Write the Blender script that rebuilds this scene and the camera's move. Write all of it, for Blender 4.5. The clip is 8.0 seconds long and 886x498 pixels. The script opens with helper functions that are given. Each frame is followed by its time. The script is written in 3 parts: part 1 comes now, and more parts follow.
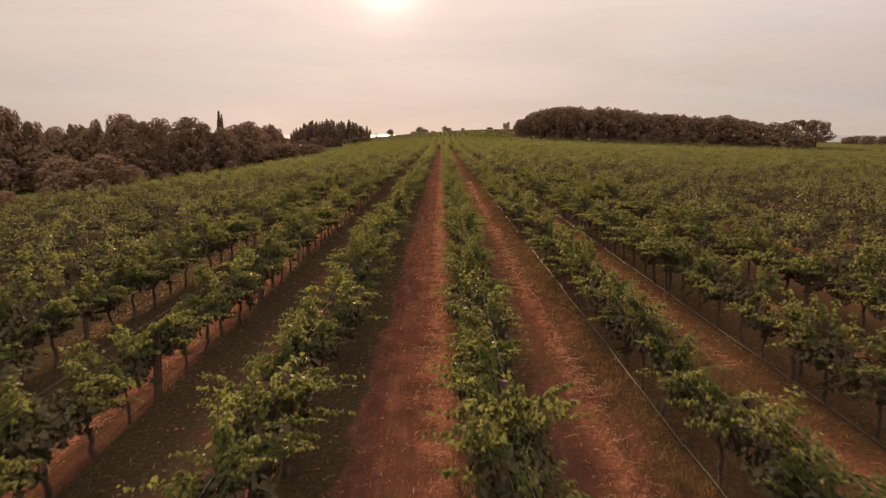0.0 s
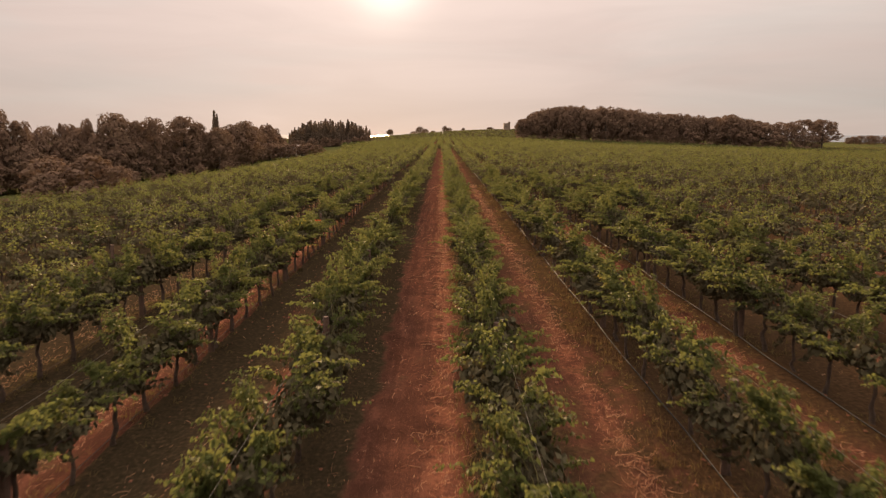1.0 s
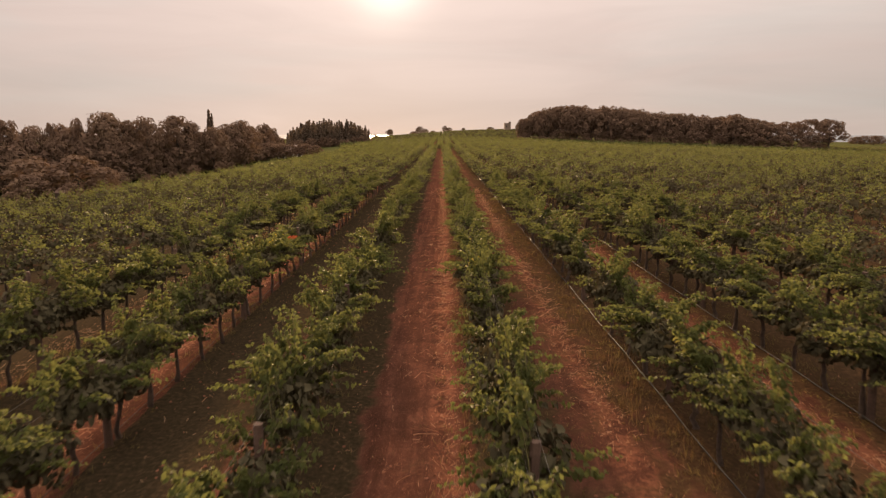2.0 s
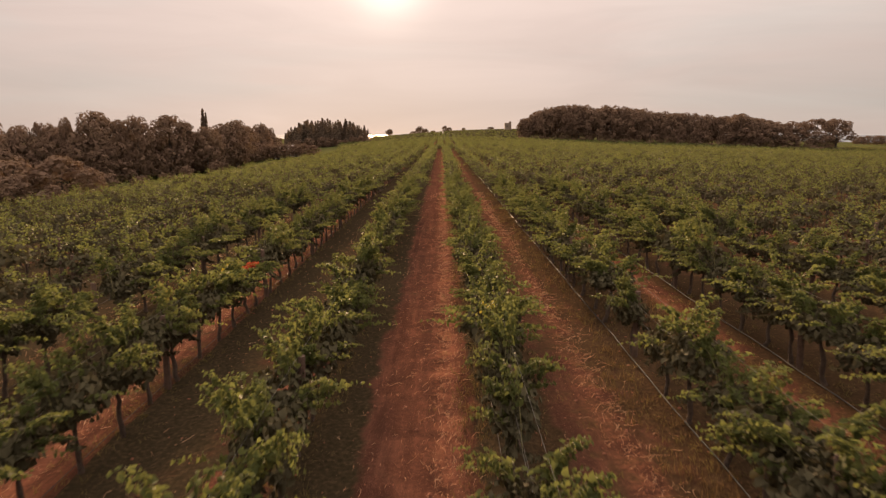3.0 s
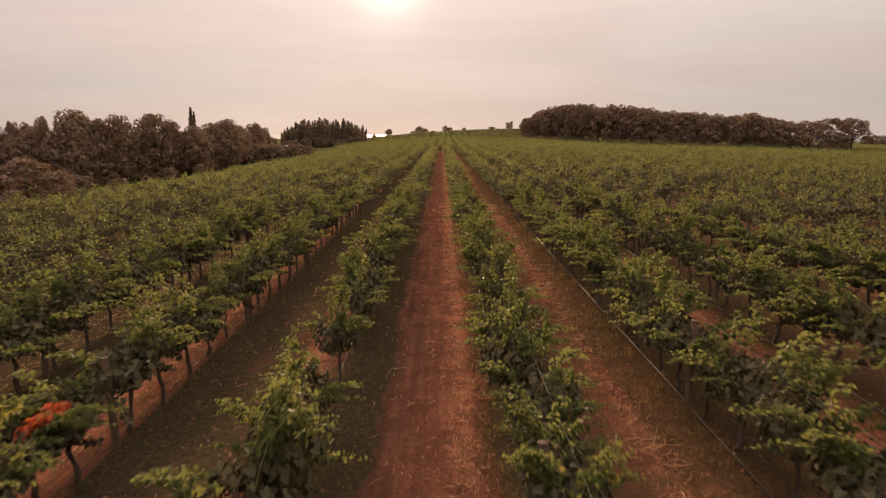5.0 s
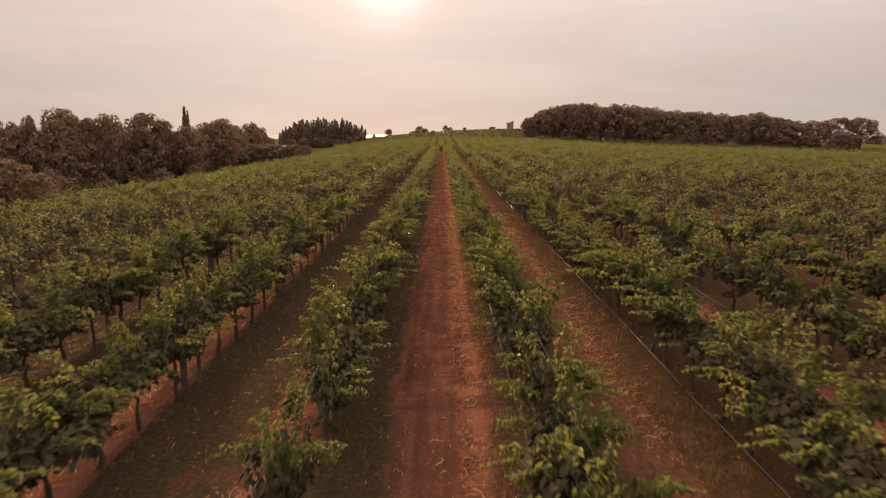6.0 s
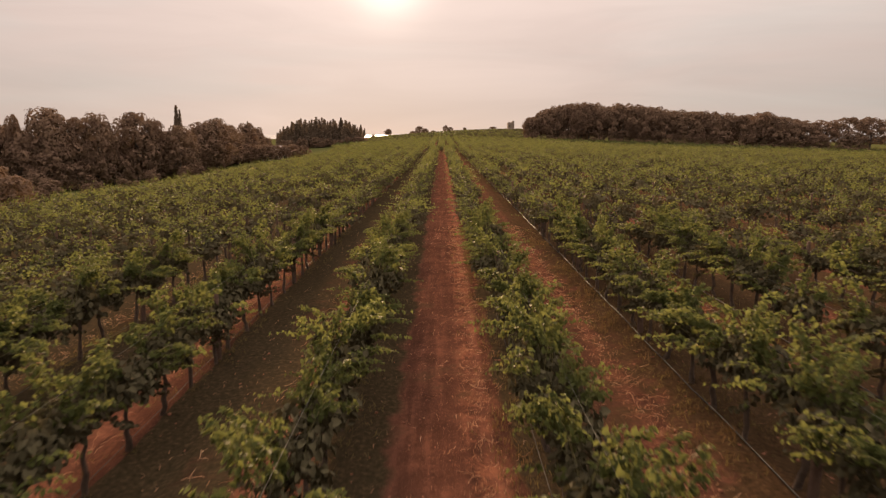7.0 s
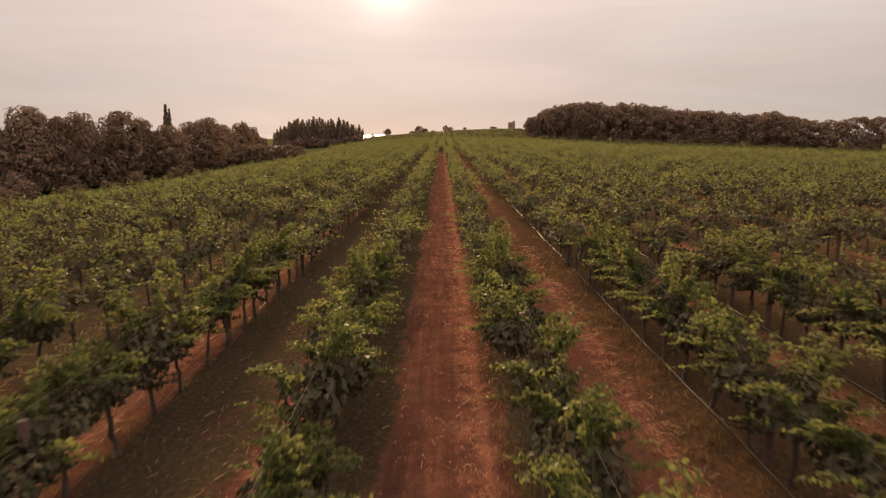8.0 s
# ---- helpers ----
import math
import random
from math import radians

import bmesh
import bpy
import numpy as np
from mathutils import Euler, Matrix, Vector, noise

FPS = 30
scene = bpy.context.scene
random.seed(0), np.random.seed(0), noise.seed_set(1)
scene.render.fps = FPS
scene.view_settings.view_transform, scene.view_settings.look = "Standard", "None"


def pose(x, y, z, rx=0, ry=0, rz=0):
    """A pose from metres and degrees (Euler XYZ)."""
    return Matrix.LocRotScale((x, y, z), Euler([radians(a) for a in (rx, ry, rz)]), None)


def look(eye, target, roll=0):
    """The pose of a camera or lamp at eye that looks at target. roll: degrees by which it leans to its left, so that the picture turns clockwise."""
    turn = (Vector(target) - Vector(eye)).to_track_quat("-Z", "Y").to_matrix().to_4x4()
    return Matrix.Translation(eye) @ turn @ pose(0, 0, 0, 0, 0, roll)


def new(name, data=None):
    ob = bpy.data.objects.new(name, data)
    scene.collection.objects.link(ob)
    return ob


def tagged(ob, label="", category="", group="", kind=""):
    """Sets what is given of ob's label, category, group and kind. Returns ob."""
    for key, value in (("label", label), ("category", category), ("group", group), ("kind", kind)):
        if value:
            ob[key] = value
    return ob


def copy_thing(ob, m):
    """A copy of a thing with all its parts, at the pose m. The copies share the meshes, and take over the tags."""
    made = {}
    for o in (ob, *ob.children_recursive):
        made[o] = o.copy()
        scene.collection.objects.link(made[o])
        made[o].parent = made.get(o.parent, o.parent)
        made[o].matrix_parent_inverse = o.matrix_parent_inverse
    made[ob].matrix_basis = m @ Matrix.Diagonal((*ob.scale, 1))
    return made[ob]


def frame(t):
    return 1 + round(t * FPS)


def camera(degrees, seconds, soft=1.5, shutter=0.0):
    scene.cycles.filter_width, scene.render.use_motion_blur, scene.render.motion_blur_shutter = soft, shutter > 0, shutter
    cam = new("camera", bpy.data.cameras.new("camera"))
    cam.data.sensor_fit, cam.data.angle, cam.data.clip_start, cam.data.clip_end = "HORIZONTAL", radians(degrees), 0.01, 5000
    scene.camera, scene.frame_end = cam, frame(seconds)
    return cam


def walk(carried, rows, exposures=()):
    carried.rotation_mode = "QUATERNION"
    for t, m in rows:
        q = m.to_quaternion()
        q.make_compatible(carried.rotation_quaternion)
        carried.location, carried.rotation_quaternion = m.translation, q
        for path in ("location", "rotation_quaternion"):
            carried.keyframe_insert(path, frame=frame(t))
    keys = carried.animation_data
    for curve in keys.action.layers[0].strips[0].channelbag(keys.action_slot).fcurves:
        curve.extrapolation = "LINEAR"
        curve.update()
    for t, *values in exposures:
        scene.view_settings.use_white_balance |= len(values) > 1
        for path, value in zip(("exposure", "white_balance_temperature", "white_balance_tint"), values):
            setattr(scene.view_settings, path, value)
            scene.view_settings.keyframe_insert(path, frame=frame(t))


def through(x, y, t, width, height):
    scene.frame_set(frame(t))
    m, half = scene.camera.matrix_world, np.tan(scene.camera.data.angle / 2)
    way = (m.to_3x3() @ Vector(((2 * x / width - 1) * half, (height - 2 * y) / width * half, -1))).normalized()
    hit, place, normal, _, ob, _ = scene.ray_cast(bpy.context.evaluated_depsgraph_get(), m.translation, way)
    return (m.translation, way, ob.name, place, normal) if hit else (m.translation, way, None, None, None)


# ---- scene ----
cam = camera(65.5, 8.0, soft=1.3, shutter=0.3)
# seconds, x, y, z of the drone, which flies along the vine rows (+y) just above head height
PATH = [
    (0.0, 0.08, 0.15, 4.27), (0.5, 0.0, 2.18, 4.245), (1.0, -0.04, 4.35, 4.22), (1.5, -0.06, 6.5, 4.19),
    (2.0, -0.07, 8.73, 4.166), (2.5, -0.075, 11.0, 4.145), (3.0, -0.085, 13.26, 4.126), (3.5, -0.11, 15.42, 4.11),
    (4.0, -0.155, 17.67, 4.095), (4.5, -0.22, 19.91, 4.08), (5.0, -0.29, 22.15, 4.067), (5.5, -0.37, 24.39, 4.055),
    (6.0, -0.45, 26.69, 4.044), (6.5, -0.515, 29.16, 4.033), (7.0, -0.545, 31.83, 4.022), (7.5, -0.535, 34.58, 4.01),
    (8.0, -0.47, 37.57, 3.997),
]
TILT, YAW = -9.56, -0.11
walk(cam, [(t, pose(x, y, z, 90 + TILT, 0, YAW)) for t, x, y, z in PATH], exposures=[(0.0, 0.22, 7000, 17), (8.0, 0.22, 7000, 17)])

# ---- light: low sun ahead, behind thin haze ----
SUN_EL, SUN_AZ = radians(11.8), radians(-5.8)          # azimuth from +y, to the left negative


def heading(el, az):
    return Vector((math.sin(az) * math.cos(el), math.cos(az) * math.cos(el), math.sin(el)))


SUN, GLOW = heading(SUN_EL, SUN_AZ), heading(radians(12.0), radians(-4.3))     # sky glow at the sun's visible place; lamp turned left of it for the shadows
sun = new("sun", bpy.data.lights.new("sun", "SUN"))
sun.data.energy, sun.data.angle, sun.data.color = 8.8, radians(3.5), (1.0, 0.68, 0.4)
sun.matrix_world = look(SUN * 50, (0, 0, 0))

world = bpy.data.worlds.new("sky")
scene.world = world
world.use_nodes = True
wn, wl = world.node_tree.nodes, world.node_tree.links
wn.clear()


def wnode(kind, **values):
    n = wn.new(kind)
    for k, v in values.items():
        if k in n.inputs:
            n.inputs[k].default_value = v
    return n


def wmath(op, a, b=None, clamp=False):
    n = wn.new("ShaderNodeMath")
    n.operation, n.use_clamp = op, clamp
    for i, v in enumerate((a, b)):
        if v is None:
            continue
        if isinstance(v, (int, float)):
            n.inputs[i].default_value = v
        else:
            wl.new(v, n.inputs[i])
    return n.outputs[0]


w_co = wn.new("ShaderNodeTexCoord")
w_sky = wn.new("ShaderNodeTexSky")
w_sky.sky_type, w_sky.sun_disc = "NISHITA", False
w_sky.sun_elevation, w_sky.sun_rotation = SUN_EL, SUN_AZ
w_sky.dust_density, w_sky.air_density, w_sky.ozone_density, w_sky.altitude = 0.4, 1.0, 2.0, 20
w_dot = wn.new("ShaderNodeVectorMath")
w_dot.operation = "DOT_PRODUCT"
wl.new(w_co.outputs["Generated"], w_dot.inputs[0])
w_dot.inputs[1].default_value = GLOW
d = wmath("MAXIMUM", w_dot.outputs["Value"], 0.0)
# thin streaky cloud
w_map = wn.new("ShaderNodeMapping")
w_map.inputs["Scale"].default_value = (1.3, 1.3, 9.0)
wl.new(w_co.outputs["Generated"], w_map.inputs["Vector"])
w_noise = wnode("ShaderNodeTexNoise", Scale=2.2, Detail=6.0, Roughness=0.55, Distortion=0.6)
wl.new(w_map.outputs[0], w_noise.inputs["Vector"])
cloud = wmath("SUBTRACT", w_noise.outputs["Fac"], 0.5)
half = wmath("MULTIPLY_ADD", w_dot.outputs["Value"], 0.5)
wn[half.node.name].inputs[2].default_value = 0.5
broad = wmath("POWER", half, 9.0)                      # hazy brightness towards the sun
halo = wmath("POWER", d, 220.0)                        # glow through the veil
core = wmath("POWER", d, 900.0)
haze = wmath("MULTIPLY_ADD", broad, 0.2)
wn[haze.node.name].inputs[2].default_value = 0.43
haze = wmath("MULTIPLY", haze, wmath("ADD", wmath("MULTIPLY", cloud, 0.32), 1.0))
w_xyz = wn.new("ShaderNodeSeparateXYZ")               # unseen sky overhead made brighter than the horizon, added as fill for the shadows
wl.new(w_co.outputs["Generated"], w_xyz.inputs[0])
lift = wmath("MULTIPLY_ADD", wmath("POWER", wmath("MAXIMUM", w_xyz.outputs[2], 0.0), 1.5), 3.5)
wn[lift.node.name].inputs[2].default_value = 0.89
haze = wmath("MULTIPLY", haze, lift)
w_haze = wn.new("ShaderNodeBackground")
w_veil = wnode("ShaderNodeTexNoise", Scale=1.6, Detail=3.0, Roughness=0.5, Distortion=0.4)
wl.new(w_map.outputs[0], w_veil.inputs["Vector"])
w_tint = wn.new("ShaderNodeValToRGB")                  # rosy veil about the sun, thinner blue-grey places away from it
for el, (at, tint) in zip(w_tint.color_ramp.elements, ((0.25, (1.0, 0.85, 0.775, 1)), (0.8, (0.93, 0.88, 0.82, 1)))):
    el.position, el.color = at, tint
wl.new(wmath("ADD", wmath("MULTIPLY", wmath("SUBTRACT", 1.0, broad), 0.9), wmath("MULTIPLY", wmath("SUBTRACT", w_veil.outputs["Fac"], 0.45), 1.6)), w_tint.inputs[0])
wl.new(w_tint.outputs[0], w_haze.inputs["Color"])
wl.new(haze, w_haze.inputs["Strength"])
w_bg = wn.new("ShaderNodeBackground")
w_bg.inputs["Strength"].default_value = 0.0028
wl.new(w_sky.outputs["Color"], w_bg.inputs["Color"])
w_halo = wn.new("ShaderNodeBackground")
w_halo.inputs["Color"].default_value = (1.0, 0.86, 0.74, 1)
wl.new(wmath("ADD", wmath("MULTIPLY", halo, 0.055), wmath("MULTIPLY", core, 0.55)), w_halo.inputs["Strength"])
w_a, w_b, w_out = wn.new("ShaderNodeAddShader"), wn.new("ShaderNodeAddShader"), wn.new("ShaderNodeOutputWorld")
wl.new(w_bg.outputs[0], w_a.inputs[0])
wl.new(w_haze.outputs[0], w_a.inputs[1])
wl.new(w_a.outputs[0], w_b.inputs[0])
wl.new(w_halo.outputs[0], w_b.inputs[1])
wl.new(w_b.outputs[0], w_out.inputs["Surface"])


# ---- materials ----
class Mat:
    """A node material in progress."""

    def __init__(self, name):
        self.m = bpy.data.materials.new(name)
        self.m.use_nodes = True
        self.t = self.m.node_tree
        self.n, self.l = self.t.nodes, self.t.links
        self.n.clear()
        self.out = self.n.new("ShaderNodeOutputMaterial")

    def node(self, kind, **values):
        n = self.n.new(kind)
        for k, v in values.items():
            self.put(v, n.inputs[k])
        return n

    def put(self, v, socket):
        if isinstance(v, bpy.types.NodeSocket):
            self.l.new(v, socket)
        else:
            socket.default_value = v

    def math(self, op, a, b=0.0, c=0.0, clamp=False):
        n = self.n.new("ShaderNodeMath")
        n.operation, n.use_clamp = op, clamp
        for i, v in enumerate((a, b, c)):
            self.put(v, n.inputs[i])
        return n.outputs[0]

    def mix(self, f, a, b, blend="MIX"):
        n = self.n.new("ShaderNodeMix")
        n.data_type, n.blend_type = "RGBA", blend
        self.put(f, n.inputs[0])
        for v, i in ((a, 6), (b, 7)):
            self.put((*v, 1) if isinstance(v, tuple) and len(v) == 3 else v, n.inputs[i])
        return n.outputs[2]

    def noise(self, scale, detail=4.0, rough=0.55, vec=None, distortion=0.0):
        n = self.node("ShaderNodeTexNoise", Scale=scale, Detail=detail, Roughness=rough, Distortion=distortion)
        if vec is not None:
            self.l.new(vec, n.inputs["Vector"])
        return n.outputs["Fac"]

    def ramp(self, f, stops):
        n = self.n.new("ShaderNodeValToRGB")
        e = n.color_ramp.elements
        while len(e) < len(stops):
            e.new(0.5)
        for el, (p, c) in zip(e, stops):
            el.position, el.color = p, (*c, 1)
        self.put(f, n.inputs[0])
        return n.outputs[0]

    def step(self, v, lo, hi):
        n = self.n.new("ShaderNodeMapRange")
        n.interpolation_type = "SMOOTHSTEP"
        self.put(v, n.inputs[0])
        self.put(lo, n.inputs[1])
        self.put(hi, n.inputs[2])
        return n.outputs[0]

    def finish(self, shader):
        self.l.new(shader, self.out.inputs["Surface"])
        return self.m


def solid(name, dark, light, scale=6.0, rough=0.8, bump=0.3, metallic=0.0, spec=0.3):
    """Two-tone material with grain at two scales and a fine relief."""
    k = Mat(name)
    co = k.n.new("ShaderNodeTexCoord").outputs["Object"]
    a, b = k.noise(scale, 5.0, 0.6, co), k.noise(scale * 9, 3.0, 0.6, co)
    f = k.math("ADD", k.math("MULTIPLY", a, 0.65), k.math("MULTIPLY", b, 0.35))
    col = k.ramp(f, [(0.3, dark), (0.7, light)])
    bm = k.node("ShaderNodeBump", Strength=bump, Distance=0.02, Height=b)
    p = k.node("ShaderNodeBsdfPrincipled", **{"Base Color": col, "Roughness": rough, "Metallic": metallic, "Specular IOR Level": spec, "Normal": bm.outputs[0]})
    return k.finish(p.outputs[0])


def leaf_material(name, stops, through, share, rough=0.5, spec=0.35, spread=0.6):
    """Leaves: every leaf its own tint, light shining through from behind."""
    k = Mat(name)
    g = k.n.new("ShaderNodeNewGeometry")
    oi = k.n.new("ShaderNodeObjectInfo")
    head = k.step(k.noise(2.3, 1.0, 0.5, g.outputs["Position"]), 0.3, 0.7)      # leafy head by leafy head
    patch = k.step(k.noise(0.6, 2.0, 0.5, g.outputs["Position"]), 0.32, 0.68)
    patch = k.math("ADD", k.math("MULTIPLY", head, 0.55), k.math("MULTIPLY", patch, 0.45))
    r = k.math("ADD", k.math("MULTIPLY", g.outputs["Random Per Island"], spread), k.math("MULTIPLY", patch, 1.0 - spread))
    r = k.math("ADD", r, k.math("MULTIPLY", oi.outputs["Random"], 0.08))
    col = k.ramp(r, stops)
    vein = k.noise(38.0, 2.0, 0.5, g.outputs["Position"])
    col = k.mix(k.math("MULTIPLY", vein, 0.35), col, (0.02, 0.03, 0.008))
    p = k.node("ShaderNodeBsdfPrincipled", **{"Base Color": col, "Roughness": rough, "Specular IOR Level": spec})
    tr = k.node("ShaderNodeBsdfTranslucent", Color=k.mix(0.55, col, through))
    m = k.node("ShaderNodeMixShader", Fac=share)
    k.l.new(p.outputs[0], m.inputs[1])
    k.l.new(tr.outputs[0], m.inputs[2])
    return k.finish(m.outputs[0])


VINE_LEAF = leaf_material("vine_leaf", [(0.0, (0.037, 0.042, 0.017)), (0.4, (0.066, 0.073, 0.025)), (0.75, (0.103, 0.109, 0.036)),
                                        (0.95, (0.155, 0.145, 0.044)), (1.0, (0.25, 0.18, 0.05))], (0.2, 0.215, 0.064), 0.44, 0.6, 0.04, 0.3)
# heart and lower leaves: duller and browner, with the mound's shade in their colour
OLD_SHADED_LEAF = leaf_material("old_shaded_vine_leaf", [(0.0, (0.064, 0.05, 0.032)), (1.0, (0.098, 0.08, 0.048))], (0.13, 0.11, 0.05), 0.12, 0.85, 0.02)
# wood and fir leaves raised to pale brown: distance haze is in these colours
HAZY_WOOD_LEAF = leaf_material("hazy_woodland_leaf", [(0.0, (0.152, 0.092, 0.07)), (0.5, (0.195, 0.118, 0.086)), (1.0, (0.24, 0.152, 0.098))],
                          (0.26, 0.18, 0.09), 0.13, 0.9, 0.0, 0.2)
HAZY_FIR_LEAF = leaf_material("hazy_conifer_leaf", [(0.0, (0.15, 0.105, 0.085)), (0.5, (0.18, 0.13, 0.1)), (1.0, (0.21, 0.15, 0.11))],
                         (0.3, 0.21, 0.13), 0.36, 0.9, 0.0, 0.25)
RUST_LEAF = leaf_material("red_leaf", [(0.0, (0.28, 0.03, 0.015)), (0.6, (0.4, 0.06, 0.02)), (1.0, (0.4, 0.16, 0.03))], (0.5, 0.08, 0.03), 0.4)
YELLOW_LEAF = leaf_material("yellow_leaf", [(0.0, (0.3, 0.24, 0.03)), (1.0, (0.5, 0.38, 0.05))], (0.55, 0.42, 0.06), 0.4)
GRASS = leaf_material("dry_grass", [(0.0, (0.07, 0.058, 0.02)), (0.5, (0.125, 0.095, 0.034)), (1.0, (0.2, 0.145, 0.06))], (0.26, 0.18, 0.06), 0.4, 0.8, 0.05)
HAY = leaf_material("tall_dry_grass", [(0.0, (0.055, 0.045, 0.02)), (0.5, (0.105, 0.066, 0.03)), (1.0, (0.2, 0.115, 0.055))], (0.17, 0.1, 0.045), 0.35, 0.85, 0.03)
STRAW = leaf_material("straw", [(0.0, (0.28, 0.125, 0.07)), (0.5, (0.44, 0.22, 0.125)), (1.0, (0.66, 0.43, 0.27))], (0.55, 0.29, 0.15), 0.3, 0.7, 0.15)
BARK = solid("vine_bark", (0.035, 0.022, 0.016), (0.13, 0.085, 0.06), 14.0, 0.9, 0.8)
CANE = solid("green_cane", (0.1, 0.09, 0.03), (0.2, 0.16, 0.06), 20.0, 0.6, 0.2)
TREE_BARK = solid("tree_bark", (0.04, 0.03, 0.024), (0.12, 0.09, 0.07), 3.0, 0.9, 0.8)
POST_WOOD = solid("post_wood", (0.06, 0.035, 0.025), (0.17, 0.1, 0.07), 9.0, 0.9, 0.7)
WIRE = solid("steel_wire", (0.09, 0.08, 0.07), (0.2, 0.18, 0.16), 30.0, 0.8, 0.1, 0.0, 0.05)
PIPE = solid("black_hose", (0.025, 0.022, 0.02), (0.06, 0.054, 0.05), 12.0, 0.6, 0.1, 0.0, 0.05)
CLOD = solid("red_clod", (0.15, 0.052, 0.028), (0.33, 0.13, 0.075), 8.0, 0.95, 0.8)
STONE = solid("tower_stone", (0.17, 0.12, 0.095), (0.3, 0.22, 0.175), 1.2, 0.9, 0.6)
PLASTER = solid("pale_plaster", (0.5, 0.44, 0.4), (0.7, 0.64, 0.58), 1.5, 0.85, 0.2)
TILE = solid("roof_tile", (0.26, 0.2, 0.17), (0.36, 0.29, 0.25), 2.5, 0.8, 0.6)
DARK_GLASS = solid("dark_pane", (0.02, 0.02, 0.02), (0.04, 0.04, 0.04), 3.0, 0.15, 0.0, 0.0, 0.5)

# rows of vines: 2.73 m apart, one of them at x = 0.78
ROW0, GAP = 0.78, 2.73
BLOCK_END, BLOCK_TWO = 178.0, 184.0


def soil_material():
    k = Mat("red_earth")
    pos = k.n.new("ShaderNodeNewGeometry").outputs["Position"]
    xyz = k.node("ShaderNodeSeparateXYZ", Vector=pos)
    x, y = xyz.outputs[0], xyz.outputs[1]
    big, mid, fine = k.noise(0.22, 3.0, 0.5, pos), k.noise(1.7, 5.0, 0.6, pos), k.noise(14.0, 6.0, 0.65, pos)
    grit = k.noise(70.0, 3.0, 0.6, pos)
    wob = k.math("MULTIPLY", k.math("SUBTRACT", k.noise(0.5, 3.0, 0.5, pos), 0.5), 0.35)
    # place across the aisle, 0 at a row, 0.5 in the middle between two rows
    u = k.math("FRACT", k.math("DIVIDE", k.math("ADD", k.math("SUBTRACT", x, ROW0), wob), GAP))
    near = k.math("ABSOLUTE", k.math("SUBTRACT", u, 0.5))                     # 0.5 at the row, 0 in mid aisle
    along_y = k.node("ShaderNodeMapping", Vector=pos)
    along_y.inputs["Scale"].default_value = (6.0, 0.3, 1.0)
    streak = k.noise(1.0, 4.0, 0.6, along_y.outputs[0])                       # drag marks of tyres and tools
    tone = k.math("ADD", k.math("MULTIPLY", mid, 0.4), k.math("MULTIPLY", fine, 0.25))
    tone = k.math("ADD", tone, k.math("MULTIPLY", streak, 0.35))
    earth = k.ramp(tone, [(0.34, (0.034, 0.016, 0.011)), (0.5, (0.07, 0.029, 0.019)), (0.66, (0.15, 0.06, 0.037))])
    earth = k.mix(k.step(grit, 0.58, 0.72), earth, (0.26, 0.11, 0.066))
    # wheel tracks: packed and paler
    track = k.math("SUBTRACT", 1.0, k.step(k.math("ABSOLUTE", k.math("SUBTRACT", near, 0.25)), 0.01, 0.06))
    earth = k.mix(k.math("MULTIPLY", track, 0.4), earth, (0.15, 0.061, 0.039))
    # sunlit soil left of every row put into the colour, with fine raked litter
    centre = k.math("SUBTRACT", 0.72, k.math("MULTIPLY", k.math("SUBTRACT", k.step(x, 0.8, 1.0), k.step(x, 3.4, 3.6)), 0.12))
    sunlit_strip = k.math("SUBTRACT", 1.0, k.step(k.math("ABSOLUTE", k.math("SUBTRACT", u, centre)), 0.02, 0.13))
    ragged = k.step(k.math("ADD", k.math("MULTIPLY", fine, 0.8), k.math("MULTIPLY", mid, 1.1)), 0.82, 1.2)
    earth = k.mix(k.math("MULTIPLY", k.math("MULTIPLY", sunlit_strip, 0.7), ragged), earth, (0.25, 0.096, 0.054))
    # dry grass, weeds and painted row shade beside the rows, more in some aisles
    aisle = k.math("FLOOR", k.math("DIVIDE", k.math("SUBTRACT", x, ROW0), GAP))
    odd = k.math("FRACT", k.math("MULTIPLY", k.math("SINE", k.math("MULTIPLY", aisle, 12.9898)), 43.7))
    bare = k.math("COMPARE", aisle, -1.0, 0.1)                               # the drivers' lane
    side = k.math("MAXIMUM", k.math("SUBTRACT", 1.0, k.step(u, 0.14, 0.36)), k.math("MULTIPLY", k.step(u, 0.8, 0.95), k.math("SUBTRACT", k.step(x, -2.4, -1.6), k.math("MULTIPLY", k.step(x, 3.3, 3.7), 0.55))))
    outer = k.math("ADD", k.math("MULTIPLY", k.step(x, -4.4, -8.5), 0.5), k.math("MULTIPLY", k.step(x, 7.0, 16.0), 0.35))
    side = k.math("ADD", side, outer)
    turf_shade = k.math("ADD", side, k.math("MULTIPLY", k.math("SUBTRACT", mid, 0.5), 1.5))
    turf_shade = k.math("ADD", turf_shade, k.math("SUBTRACT", k.math("ADD", k.math("MULTIPLY", odd, 0.15), 0.2), k.math("MULTIPLY", bare, 0.25)))
    turf_shade = k.math("ADD", turf_shade, k.math("MULTIPLY", k.math("SUBTRACT", big, 0.5), 1.0))
    turf_shade = k.math("ADD", turf_shade, k.math("MULTIPLY", k.math("ADD", k.math("MULTIPLY", k.math("SUBTRACT", k.step(x, 2.5, 2.8), k.step(x, 3.3, 3.7)), 1.0), k.math("MULTIPLY", k.math("ADD", k.step(x, -1.9, -2.3), k.step(x, 3.3, 3.7)), k.math("SUBTRACT", 1.4, k.math("MULTIPLY", k.step(u, 0.56, 0.72), 2.4)))), 0.2))
